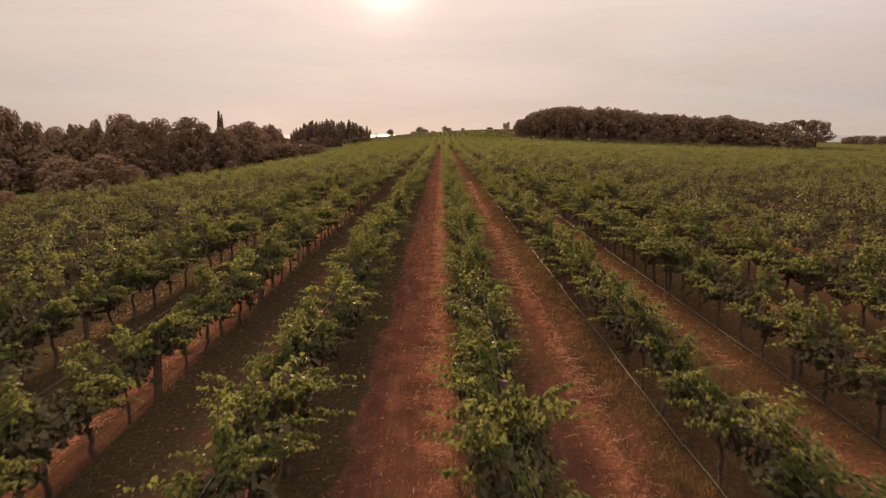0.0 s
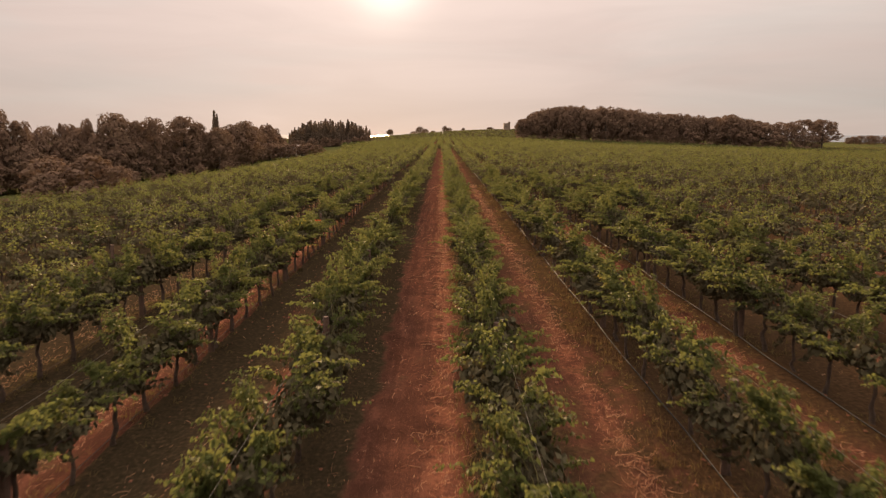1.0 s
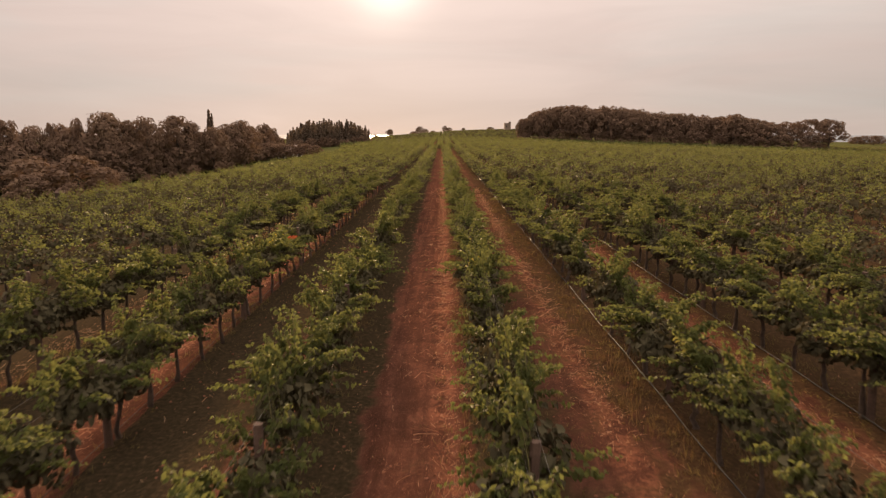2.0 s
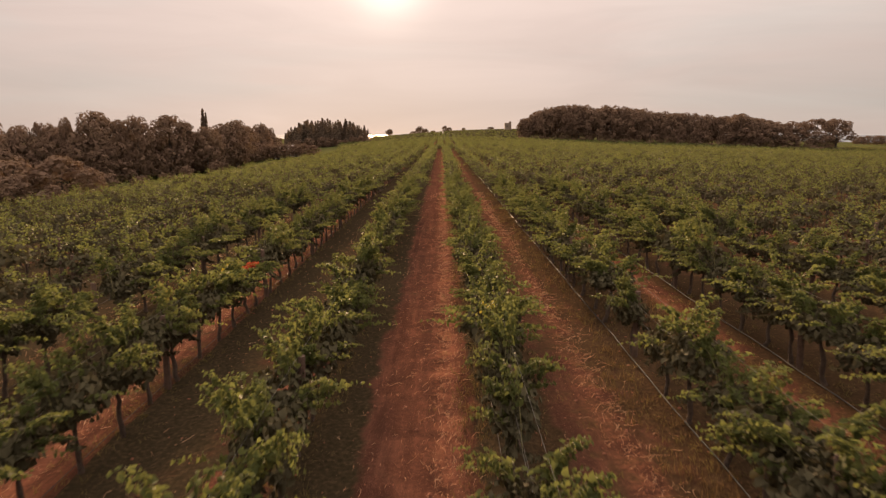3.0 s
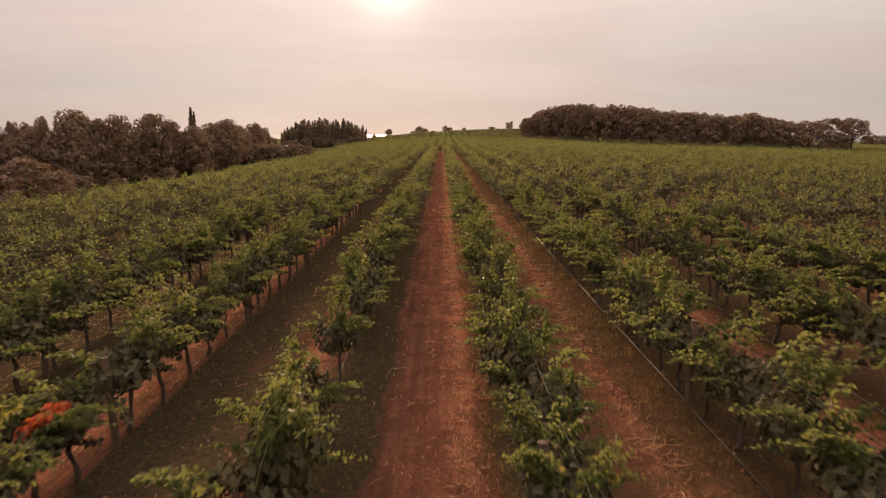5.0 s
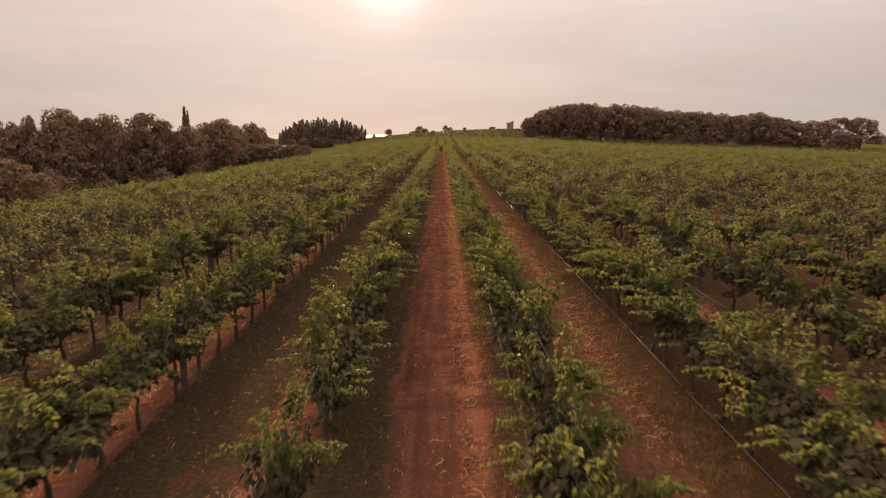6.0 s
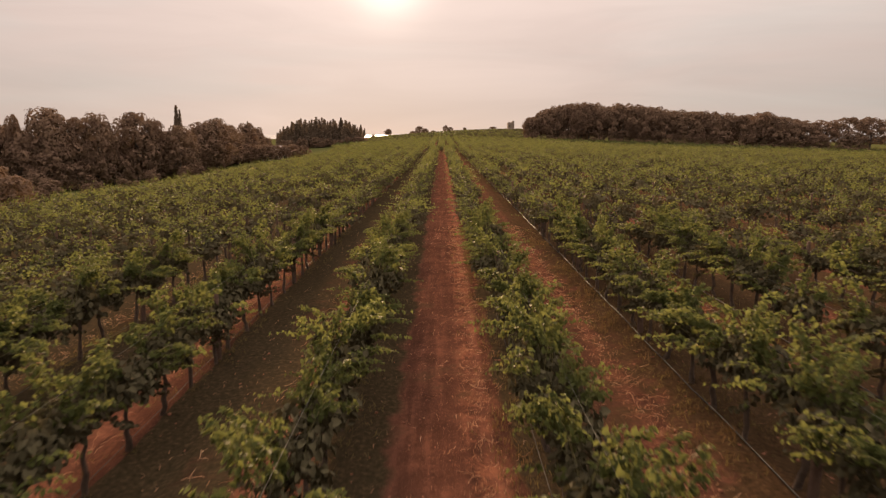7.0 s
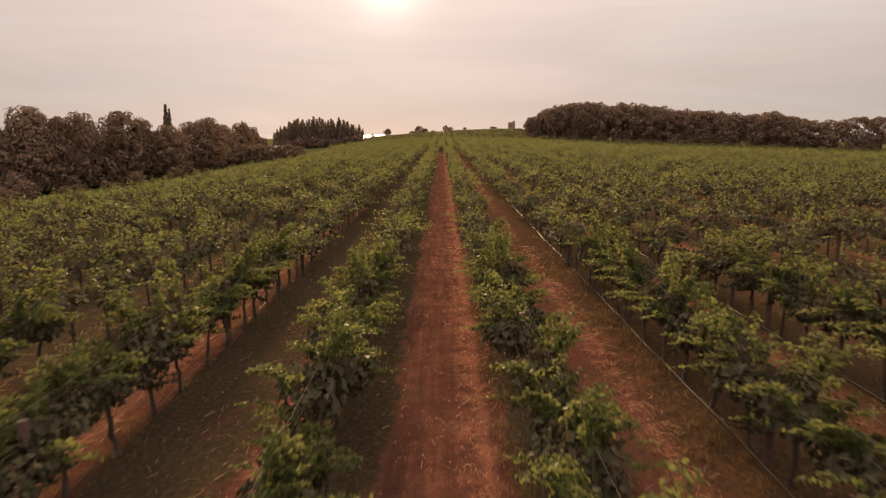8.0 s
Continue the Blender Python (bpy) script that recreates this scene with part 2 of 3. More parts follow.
    grass = k.ramp(fine, [(0.3, (0.027, 0.017, 0.01)), (0.55, (0.056, 0.032, 0.017)), (0.75, (0.11, 0.061, 0.031))])
    # darker grass from the lane leftwards, with the aisles' shade in its colour
    green = k.ramp(fine, [(0.3, (0.022, 0.017, 0.01)), (0.55, (0.044, 0.03, 0.017)), (0.75, (0.095, 0.06, 0.032))])
    grass = k.mix(k.step(x, 0.6, 1.6), green, grass)
    col = k.mix(k.step(turf_shade, 0.05, 0.5), earth, grass)
    # meadow away from the vineyard
    away = k.math("MAXIMUM", k.step(x, -33.0, -38.0), k.step(k.math("ABSOLUTE", y), 290.0, 360.0))
    meadow = k.ramp(mid, [(0.3, (0.045, 0.05, 0.016)), (0.7, (0.1, 0.09, 0.035))])
    col = k.mix(away, col, meadow)
    h = k.math("ADD", k.math("MULTIPLY", fine, 0.7), k.math("MULTIPLY", grit, 0.3))
    bm = k.node("ShaderNodeBump", Strength=0.7, Distance=0.05, Height=h)
    p = k.node("ShaderNodeBsdfPrincipled", **{"Base Color": col, "Roughness": 1.0, "Specular IOR Level": 0.0, "Normal": bm.outputs[0]})
    return k.finish(p.outputs[0])


def water_material():
    k = Mat("sea")
    pos = k.n.new("ShaderNodeNewGeometry").outputs["Position"]
    bm = k.node("ShaderNodeBump", Strength=0.03, Distance=0.3, Height=k.noise(0.15, 4.0, 0.6, pos))
    p = k.node("ShaderNodeBsdfPrincipled", **{"Base Color": (0.05, 0.07, 0.08, 1), "Roughness": 0.2, "Normal": bm.outputs[0]})
    return k.finish(p.outputs[0])


SOIL, SEA = soil_material(), water_material()


# ---- building helpers ----
def part(name, bm, material, parent=None, label=""):
    me = bpy.data.meshes.new(name)
    bm.to_mesh(me)
    bm.free()
    for m in material if isinstance(material, (list, tuple)) else (material,):
        me.materials.append(m)
    ob = new(name, me)
    if parent:
        ob.parent = parent
    return tagged(ob, label) if label else ob


def mesh_of(name, verts, faces, materials, slots=None, smooth=False):
    """A mesh from arrays: verts (n, 3), faces (m, 3 or 4)."""
    verts, faces = np.asarray(verts, np.float32).reshape(-1, 3), np.asarray(faces, np.int32)
    me = bpy.data.meshes.new(name)
    k = faces.shape[1]
    me.vertices.add(len(verts))
    me.vertices.foreach_set("co", verts.ravel())
    me.loops.add(faces.size)
    me.loops.foreach_set("vertex_index", faces.ravel())
    me.polygons.add(len(faces))
    me.polygons.foreach_set("loop_start", np.arange(0, faces.size, k, dtype=np.int32))
    for m in materials:
        me.materials.append(m)
    if slots is not None:
        me.polygons.foreach_set("material_index", np.asarray(slots, np.int32))
    if smooth:
        me.polygons.foreach_set("use_smooth", np.ones(len(faces), bool))
    me.update(calc_edges=True)
    return me


def tube(points, radii, sides=6):
    """Verts and quads of a tapered tube along points."""
    pts = np.asarray(points, float)
    v, f = [], []
    for i, p in enumerate(pts):
        way = pts[min(i + 1, len(pts) - 1)] - pts[max(i - 1, 0)]
        way /= np.linalg.norm(way) + 1e-9
        a = np.cross(way, (0, 0, 1) if abs(way[2]) < 0.9 else (1, 0, 0))
        a /= np.linalg.norm(a)
        b = np.cross(way, a)
        for j in range(sides):
            w = 2 * math.pi * j / sides
            v.append(p + radii[i] * (math.cos(w) * a + math.sin(w) * b))
    for i in range(len(pts) - 1):
        for j in range(sides):
            f.append((i * sides + j, i * sides + (j + 1) % sides, (i + 1) * sides + (j + 1) % sides, (i + 1) * sides + j))
    return np.array(v), np.array(f, int)


def join(pieces):
    """One (verts, faces) from several with faces of the same size."""
    vs, fs, n = [], [], 0
    for v, f in pieces:
        vs.append(v)
        fs.append(f + n)
        n += len(v)
    return np.concatenate(vs), np.concatenate(fs)


def unit(a):
    return a / (np.linalg.norm(a, axis=-1, keepdims=True) + 1e-9)


def leaves(pos, tip, up, size, full=True):
    """Leaf blades: folded along the midrib and drooping at the tip. full: six corners, else four."""
    tip = unit(tip)
    side = unit(np.cross(tip, up))
    nor = np.cross(side, tip)
    s = np.asarray(size).reshape(-1, 1)
    n = len(pos)
    curl = np.abs(np.sin(np.arange(n) * 12.9898)).reshape(-1, 1)          # some blades nearly flat, some folded up
    if full:
        wide, lift = 0.58 - 0.2 * curl, 0.06 + 0.4 * curl
        shape = ((0, 0.1, 0), (-wide, 0.0, lift), (-0.8 * wide, 0.66, 0.6 * lift), (0, 1.02, -0.22), (0.8 * wide, 0.66, 0.6 * lift), (wide, 0.0, lift))
        quads = np.array(((0, 3, 2, 1), (0, 5, 4, 3)))
    else:
        shape = ((0, 0.0, 0), (-0.55, 0.42, 0.1), (0, 1.0, -0.14), (0.55, 0.42, 0.1))
        quads = np.array(((0, 3, 2, 1),))
    v = np.stack([pos + s * (a * side + b * tip + c * nor) for a, b, c in shape], 1)
    f = (np.arange(n)[:, None, None] * len(shape) + quads[None]).reshape(-1, 4)
    return v.reshape(-1, 3), f


def soft_plus(v, k):
    return k * np.logaddexp(0, v / k)


def smooth(lo, hi, v):
    t = np.clip((v - lo) / (hi - lo), 0, 1)
    return t * t * (3 - 2 * t)


def ground_z(x, y):
    """Height of the land: a broad back under the camera that falls to the left, and a rise far ahead."""
    x, y = np.asarray(x, float), np.asarray(y, float)
    left = -0.08 * soft_plus(-x - 5, 3.0) * (1 + 0.25 * smooth(40, 110, y))
    left = left - 0.07 * soft_plus(-x - 36, 3.0)
    left = -8.5 * np.tanh(-left / 8.5)
    left = left * (1 - 0.6 * smooth(150, 400, y) - 0.25 * smooth(400, 600, y))
    right = -0.024 * soft_plus(x - 12, 5.0)
    rise = 8.5 * smooth(200, 620, y) * smooth(-110, 110, x)
    rise = rise - 2.8 * np.exp(-((x + 37) / 25) ** 2) * smooth(520, 630, y) - 4.5 * smooth(190, 310, x) * smooth(300, 480, y)
    far = -40 * smooth(700, 1500, np.hypot(x * 1.3, y))
    return left + np.maximum(right, -7) + rise + far


# ---- the land ----
def spaced(fine_lo, fine_hi, step, lo, hi, growth=1.13):
    a = list(np.arange(fine_lo, fine_hi + step / 2, step))
    d = step
    while a[-1] < hi:
        d *= growth
        a.append(a[-1] + d)
    d = step
    while a[0] > lo:
        d *= growth
        a.insert(0, a[0] - d)
    return np.array(a)


def relief(x, y):
    """Small relief of the soil near the camera: ruts, banks under the rows, lumps."""
    close = float(smooth(90, 40, y) * smooth(14, 9, abs(x)))
    if close < 0.01:
        return 0.0
    u = abs(((x - ROW0) / GAP) % 1 - 0.5)                          # 0.5 at the row
    rut = -0.045 * math.exp(-((u - 0.26) / 0.05) ** 2) + 0.05 * math.exp(-((u - 0.5) / 0.09) ** 2)
    return close * (rut + 0.022 * noise.fractal(Vector((x * 1.5, y * 1.5, 0)), 1.0, 2.0, 4))


def soil_z(x, y):
    return float(ground_z(x, y)) + relief(x, y)


def build_ground():
    xs, ys = spaced(-8, 9, 0.2, -4500, 4500), spaced(3, 66, 0.36, -3000, 4800)
    gx, gy = np.meshgrid(xs, ys)
    gz = ground_z(gx, gy)
    gz = gz + np.array([relief(a, b) for a, b in zip(gx.ravel().tolist(), gy.ravel().tolist())]).reshape(gx.shape)
    n, m = gx.shape
    i = np.arange(n * m).reshape(n, m)
    f = np.stack([i[:-1, :-1], i[:-1, 1:], i[1:, 1:], i[1:, :-1]], -1).reshape(-1, 4)
    ob = new("ground", mesh_of("ground", np.stack([gx, gy, gz], -1), f, [SOIL], smooth=True))
    tagged(ob, "red clay vineyard soil with wheel tracks, straw and dry grass", "ground", kind="structure")
    bm = bmesh.new()
    bmesh.ops.create_grid(bm, x_segments=4, y_segments=4, size=4900)
    water = part("water", bm, SEA)
    water.location = (0, 0, -12.0)
    tagged(water, "pale sea glinting below the low sun on the horizon", "sea", kind="structure")


build_ground()


# ---- vines ----
rng = np.random.default_rng(7)


def shoot_line(r, side, along, height):
    """A shoot that rises from the cordon and arches over to one side."""
    n = 9
    s = np.linspace(0, 1, n)
    x = side * s ** 1.35 + r.normal(0, 0.02, n).cumsum() * 0.3
    y = along * s + r.normal(0, 0.02, n).cumsum() * 0.4
    z = height * (1.6 * s - 0.6 * s ** 2.0 * (1 + 0.75 * abs(side)))
    return np.stack([x, y, z], 1)


def shoot_leaves(r, line, count, size):
    """Leaves round a shoot, crowding towards its tip."""
    t = np.clip(np.linspace(0.05, 1, count) ** 0.72 + r.normal(0, 0.02, count), 0, 1) * (len(line) - 1)
    i = np.minimum(t.astype(int), len(line) - 2)
    p = line[i] + (t - i)[:, None] * (line[i + 1] - line[i])
    a = r.uniform(0, 2 * math.pi, count)
    out = np.stack([np.cos(a), np.sin(a), r.normal(0.1, 0.45, count)], 1)
    s = size * r.uniform(0.65, 1.25, count) * (1 - 0.45 * np.linspace(0, 1, count) ** 3)
    p = p + unit(out) * (s * r.uniform(0.1, 0.75, count))[:, None]
    up = unit(out) + np.stack([r.normal(0, 0.4, count), r.normal(0, 0.6, count), 0.35 + r.normal(0, 0.4, count)], 1)
    return p, unit(out) * 0.7 + r.normal(0, 0.25, (count, 3)) - (0, 0, 0.55), up, s


def shoot_set(r, n, count, size, core, core_size, skirt, young=0.5):
    """All shoots of one vine above the cordon, and the old leaves that fill its heart: lines, leaf places, which leaves
    are old and take the shaded tone.
    """
    lines, sets, old = [], [], []
    vigour = r.uniform(0.82, 1.18)
    lean = r.normal(0, 0.1)
    heads = [(r.choice((-1, 1)) * (r.uniform(0.05, 0.4) if r.random() < 0.6 else r.uniform(0.4, 0.7)), r.normal(0, 0.16), vigour * r.uniform(0.6, 1.15), unit(r.normal(0, 1, 3) * (0.9, 1.2, 0.6) + (0, 0, 0.5)))
             for j in range(4)]                          # the leafy heads into which the shoots gather
    for j in range(n):
        q = (j + 0.5) / n
        side, along, high, turn = heads[int(q * 4)]
        kind = r.random()
        if kind < 0.68:
            line = shoot_line(r, side + r.normal(0, 0.07), along + (int(q * 4) + 0.5) * 0.315 - q * 1.26 + r.normal(0, 0.05), high * r.uniform(0.75, 1.08))
        elif kind < 0.86:                                # long shoots that lie out flat over the aisle
            high = r.uniform(0.4, 0.6)
            line = shoot_line(r, r.choice((-1, 1)) * r.uniform(0.55, 0.95), r.normal(0, 0.22), high)
        else:                                            # hanging skirt
            high = 0.5
            line = shoot_line(r, r.choice((-1, 1)) * r.uniform(0.2, 0.4), r.normal(0, 0.25), 0.35) * (1, 1, r.uniform(-skirt, 0.3))
        base = np.array((r.normal(0, 0.05) + lean * 0.3, q * 1.26 - 0.63 + r.normal(0, 0.03), 0.8 + r.uniform(-0.05, 0.06)))
        p, tip, up, s = shoot_leaves(r, line, count, size)
        p = p + base
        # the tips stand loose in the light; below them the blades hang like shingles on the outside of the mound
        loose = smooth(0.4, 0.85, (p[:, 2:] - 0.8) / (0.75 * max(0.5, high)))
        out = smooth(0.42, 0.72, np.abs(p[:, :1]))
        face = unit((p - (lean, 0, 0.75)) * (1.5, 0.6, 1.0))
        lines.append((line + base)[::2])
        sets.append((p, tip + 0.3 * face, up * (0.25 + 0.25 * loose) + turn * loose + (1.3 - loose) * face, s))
        # blades low and inside get the tone with the mound's shade in it
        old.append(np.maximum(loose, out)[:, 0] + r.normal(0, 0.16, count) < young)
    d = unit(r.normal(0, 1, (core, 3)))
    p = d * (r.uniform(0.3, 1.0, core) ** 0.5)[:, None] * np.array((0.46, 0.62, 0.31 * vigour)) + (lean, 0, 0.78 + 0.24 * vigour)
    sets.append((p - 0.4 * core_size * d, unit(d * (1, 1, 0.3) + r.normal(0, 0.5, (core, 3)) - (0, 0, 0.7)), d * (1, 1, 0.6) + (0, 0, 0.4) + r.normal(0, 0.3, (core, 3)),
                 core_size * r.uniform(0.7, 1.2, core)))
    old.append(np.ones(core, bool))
    return lines, [np.concatenate(q) for q in zip(*sets)], np.concatenate(old)


def foliage_mesh(i, leaf):
    r = np.random.default_rng(100 + i)
    lines, c, old = shoot_set(r, 28, 32, 0.07, 260, 0.1, 0.9)
    canes = [tube(q, np.linspace(0.008, 0.003, len(q)), 3) for q in lines[::2]]
    v, f = join([*canes, leaves(*c)])
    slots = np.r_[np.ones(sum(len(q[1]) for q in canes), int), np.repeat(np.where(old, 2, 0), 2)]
    return mesh_of("foliage", v, f, [leaf, CANE, OLD_SHADED_LEAF], slots)


def vine(i):
    """A trained vine: a gnarled trunk, two arms along the wire and leafy shoots."""
    r = np.random.default_rng(300 + i)
    top = new("grapevine")
    h = 0.8 + r.normal(0, 0.03)
    s = np.linspace(0, 1, 8)
    lean = r.normal(0, 0.07, 2)
    pts = np.stack([lean[0] * s + r.normal(0, 0.012, 8), lean[1] * s + r.normal(0, 0.02, 8), -0.06 + (h + 0.06) * s], 1)
    v, f = tube(pts, 0.042 - 0.016 * s + r.normal(0, 0.004, 8) + 0.02 * np.exp(-s * 9), 7)
    trunk = new("trunk", mesh_of("trunk", v, f, [BARK], smooth=True))
    trunk.parent = top
    head = pts[-1]
    for way in (-1, 1):
        m = 6
        q = np.linspace(0, 1, m)
        arm = head + np.stack([r.normal(0, 0.012, m), way * 0.52 * q, 0.06 * np.sin(q * 3) + r.normal(0, 0.008, m)], 1)
        arm[0] = head
        av, af = tube(arm, np.linspace(0.024, 0.012, m), 6)
        a = new("cordon", mesh_of("cordon", av, af, [BARK], smooth=True))
        a.parent = trunk
    ob = new("foliage", foliage_mesh(i, VINE_LEAF))
    ob.parent = top
    tagged(ob, kind="stuff")
    return tagged(top, "trellised grapevine with leafy green shoots and gnarled trunk", "grapevine", "vines of the vineyard rows")


def row_x(k):
    return ROW0 + GAP * k


PITCH = 1.12          # vines along a row
NEAR_ROWS = range(-3, 4)


def near_stretch(k):
    """Where along row k the vines stand singly."""
    return (4.2, 55.0) if abs(k) < 3 else (12.0, 50.0)


def cloud_of(i, count, size, core, core_size, young=0.55):
    """Leaf places of a whole vine for the joined, more distant rows."""
    r = np.random.default_rng(500 + i)
    return shoot_set(r, 18, max(1, count // 18), size, core, core_size, 2.2, young)[1:]


def joined_vines(name, places, sizes, label, trunks, slips=False):
    """Many vines as one mesh, made from a dozen patterns."""
    made = [cloud_of(i, *sizes) for i in range(12)]
    pieces, n, slots = [], 0, []
    r = np.random.default_rng(len(places))
    for x, y in places:
        (p, tip, up, s), old = made[int(r.integers(12))]
        flip = np.array((r.choice((-1, 1)), r.choice((-1, 1)), 1.0))
        g = float(ground_z(x, y))
        scale = r.uniform(0.66, 1.25)
        v, f = leaves(p * flip * (r.uniform(0.9, 1.4), 1.05, scale) + (x + r.normal(0, 0.05), y, g), tip * flip, up * flip, s, False)
        if slips:
            v = v.reshape(-1, 4, 3)[:, 1:].reshape(-1, 3)
            f = np.arange(len(v)).reshape(-1, 3)
        pieces.append((v, f))
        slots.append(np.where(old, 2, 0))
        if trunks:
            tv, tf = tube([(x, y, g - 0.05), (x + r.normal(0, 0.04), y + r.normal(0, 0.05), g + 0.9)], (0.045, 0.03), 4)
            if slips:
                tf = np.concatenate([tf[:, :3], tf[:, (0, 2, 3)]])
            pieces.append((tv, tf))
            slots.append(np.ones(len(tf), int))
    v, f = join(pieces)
    ob = new(name, mesh_of(name, v, f, [VINE_LEAF, BARK, OLD_SHADED_LEAF], np.concatenate(slots)))
    return tagged(ob, label, "vineyard", kind="stuff")


def in_field(x, y):
    """Left edge, far end and the grove on the right bound the vineyard."""
    if x < -32.5 - 0.14 * max(0, y - 230) or x > 0.68 * y + 21:
        return False
    if 46 < x < 60 and 540 < y < 592:                  # rough ground about the tower
        return False
    line = 331 - (x - 34) * 0.80                       # front of the grove
    if x > 24 and y > line + 30 and x < 0.1 * y + 4:
        return True
    return not (x > 24 and y > line - 9) or (x > 150 and y < 330)


def build_vines():
    made = [vine(i) for i in range(14)]
    n = 0
    for k in NEAR_ROWS:
        y, end = near_stretch(k)
        y += 0.37 * (k % 3)
        while y < end:
            weak = (k in (1, 2) and y < 17.0) or rng.random() < 0.14   # young, thin vines
            gap = (k == -1 and 33.6 < y < 34.9) or (k == 0 and 19.5 < y < 20.7) or (k == -2 and abs(y - 29.9) < 0.56) or (k == 0 and abs(y - 25.3) < 0.56)
            if rng.random() > (0.09 if weak and y < 17.0 else 0.03) and not gap:
                x = row_x(k) + rng.normal(0, 0.03)
                m = Matrix.LocRotScale((x, y + rng.normal(0, 0.06), float(ground_z(x, y))), Euler((0, 0, rng.choice((0, math.pi)) + rng.normal(0, 0.06))), None)
                size = Matrix.Diagonal((rng.uniform(0.66, 0.9) if weak else rng.uniform(0.78, 1.05) if -3 < k < 1 else rng.uniform(0.92, 1.2), rng.uniform(0.95, 1.12), rng.uniform(0.8, 1.0) if weak else rng.uniform(0.9, 1.12), 1))
                if n < len(made):
                    made[n].matrix_basis = m @ size
                else:
                    copy_thing(made[n % len(made)], m).matrix_basis = m @ size
                n += 1
            y += PITCH
    r = np.random.default_rng(44)
    red = copy_thing(made[3], pose(row_x(-2), 29.9, float(ground_z(row_x(-2), 29.9))))
    tagged(red, "trellised grapevine with a patch of red autumn leaves")
    gold = copy_thing(made[5], pose(row_x(0), 25.3, float(ground_z(row_x(0), 25.3))))
    tagged(gold, "trellised grapevine with a few yellowed leaves")
    for name, host, colour, at, n, label in (("red_shoot", red, RUST_LEAF, (-0.1, -0.95, 1.02), 4, "shoot of bright red leaves"),
                                             ("yellow_shoot", red, YELLOW_LEAF, (-0.5, -0.85, 1.1), 1, "shoot of yellowed leaves"),
                                             ("yellow_shoot", gold, YELLOW_LEAF, (-0.2, -0.7, 1.1), 1, "shoot of yellowed leaves")):
        for j in range(n):
            line = shoot_line(r, 0.3, 0.1, 0.45) * (1, 1, 0.7)
            c = shoot_leaves(r, line, 44 if n > 1 else 22, 0.1)
            ob = new(name, mesh_of(name, *leaves(*c), [colour]))
            ob.parent = host
            ob.location = (at[0], at[1] + 0.16 * j, at[2])
            tagged(ob, label, kind="stuff")
    mid, outer, far, farther, last = [], [], [], [], []
    for k in range(-18, 60):
        x = row_x(k)
        y = -6.0 + 0.3 * (k % 4)
        while y < 640:
            step = PITCH if y < 190 else (1.5 if y < 330 else 3.0)
            gap = BLOCK_END < y < BLOCK_TWO
            xx = x + (GAP / 2 if y > BLOCK_TWO else 0)
            if not gap and in_field(xx, y) and rng.random() > 0.06 and not (k in NEAR_ROWS and near_stretch(k)[0] - 0.6 < y < near_stretch(k)[1]):
                (mid if y < 60 and abs(x) < 15 or y < 80 and abs(x) < 6 else outer if y < 70 else far if y < 185 else farther if y < 330 else last).append((xx + rng.normal(0, 0.05), y + rng.normal(0, 0.08)))
            y += step
    joined_vines("vineyard_rows", mid, (198, 0.088, 120, 0.135), "dense rows of green grapevines on red soil", True)
    joined_vines("vineyard_rows", outer, (126, 0.11, 50, 0.25), "rows of leafy green grapevines across the field", True, True)
    joined_vines("vineyard_rows", far, (72, 0.175, 28, 0.36, 0.64), "green vine rows running up to the crest", False, True)
    joined_vines("vineyard_rows", farther, (54, 0.28, 10, 0.5, 0.6), "distant vine rows beyond a cross track", False, True)
    joined_vines("vineyard_rows", last, (18, 0.62, 4, 0.8, 0.3), "vine rows far off on the rise", False)


build_vines()


# ---- trellis: posts, wires and drip hoses ----
def post():
    bm = bmesh.new()
    bmesh.ops.create_cone(bm, cap_ends=True, segments=9, radius1=0.062, radius2=0.052, depth=1.95)
    bmesh.ops.translate(bm, verts=bm.verts, vec=(0, 0, 0.33))
    for v in bm.verts:
        v.co.x += 0.006 * math.sin(v.co.z * 5 + v.co.y * 40)
    ob = part("trellis_post", bm, POST_WOOD)
    return tagged(ob, "weathered brown wooden trellis post in a vine row", "post", "trellis posts")


def build_trellis():
    first = post()
    used = False
    for k in range(-6, 8):
        x = row_x(k)
        y = {1: 12.4, 2: 5.1, -2: 4.5, 0: 8.3, -1: 8.8}.get(k, 3.0 + 2.3 * (k % 5))
        while y < 90:
            m = pose(x, y, float(ground_z(x, y)), rng.normal(0, 1.5), rng.normal(0, 1.5), rng.uniform(0, 360))
            if used:
                copy_thing(first, m)
            else:
                first.matrix_basis, used = m, True
            y += 6.6
        for name, dx, z, rad, mat, label in (("trellis_wire", -0.05, 1.08, 0.0017, WIRE, "taut steel foliage wire along a vine row"),
                                             ("trellis_wire", 0.05, 1.42, 0.0017, WIRE, "taut steel foliage wire along a vine row"),
                                             ("cordon_wire", 0.0, 0.8, 0.003, WIRE, "steel wire carrying the vine arms"),
                                             ("drip_hose", -0.1, 0.08, 0.011 if k in (1, 2) else 0.005, PIPE, "dark drip irrigation hose lying along a vine row")):
            if abs(k) > 3 and name != "drip_hose":
                continue
            ys = np.arange(-4, 131, 1.1)
            sag = (0.012 if name == "drip_hose" else 0.008) * np.sin(ys * 0.95 + k) + (0.01 if name == "drip_hose" else 0) * np.sin(ys * 2.3 + k * 2)
            v, f = tube(np.stack([np.full_like(ys, x + dx) + 0.15 * sag, ys, ground_z(x + dx, ys) + z + sag], 1), np.full(len(ys), rad), 5)
            ob = new(name, mesh_of(name, v, f, [mat], smooth=True))
            tagged(ob, label, "hose" if name == "drip_hose" else "wire", "hoses of the rows" if name == "drip_hose" else "wires of the rows")


build_trellis()


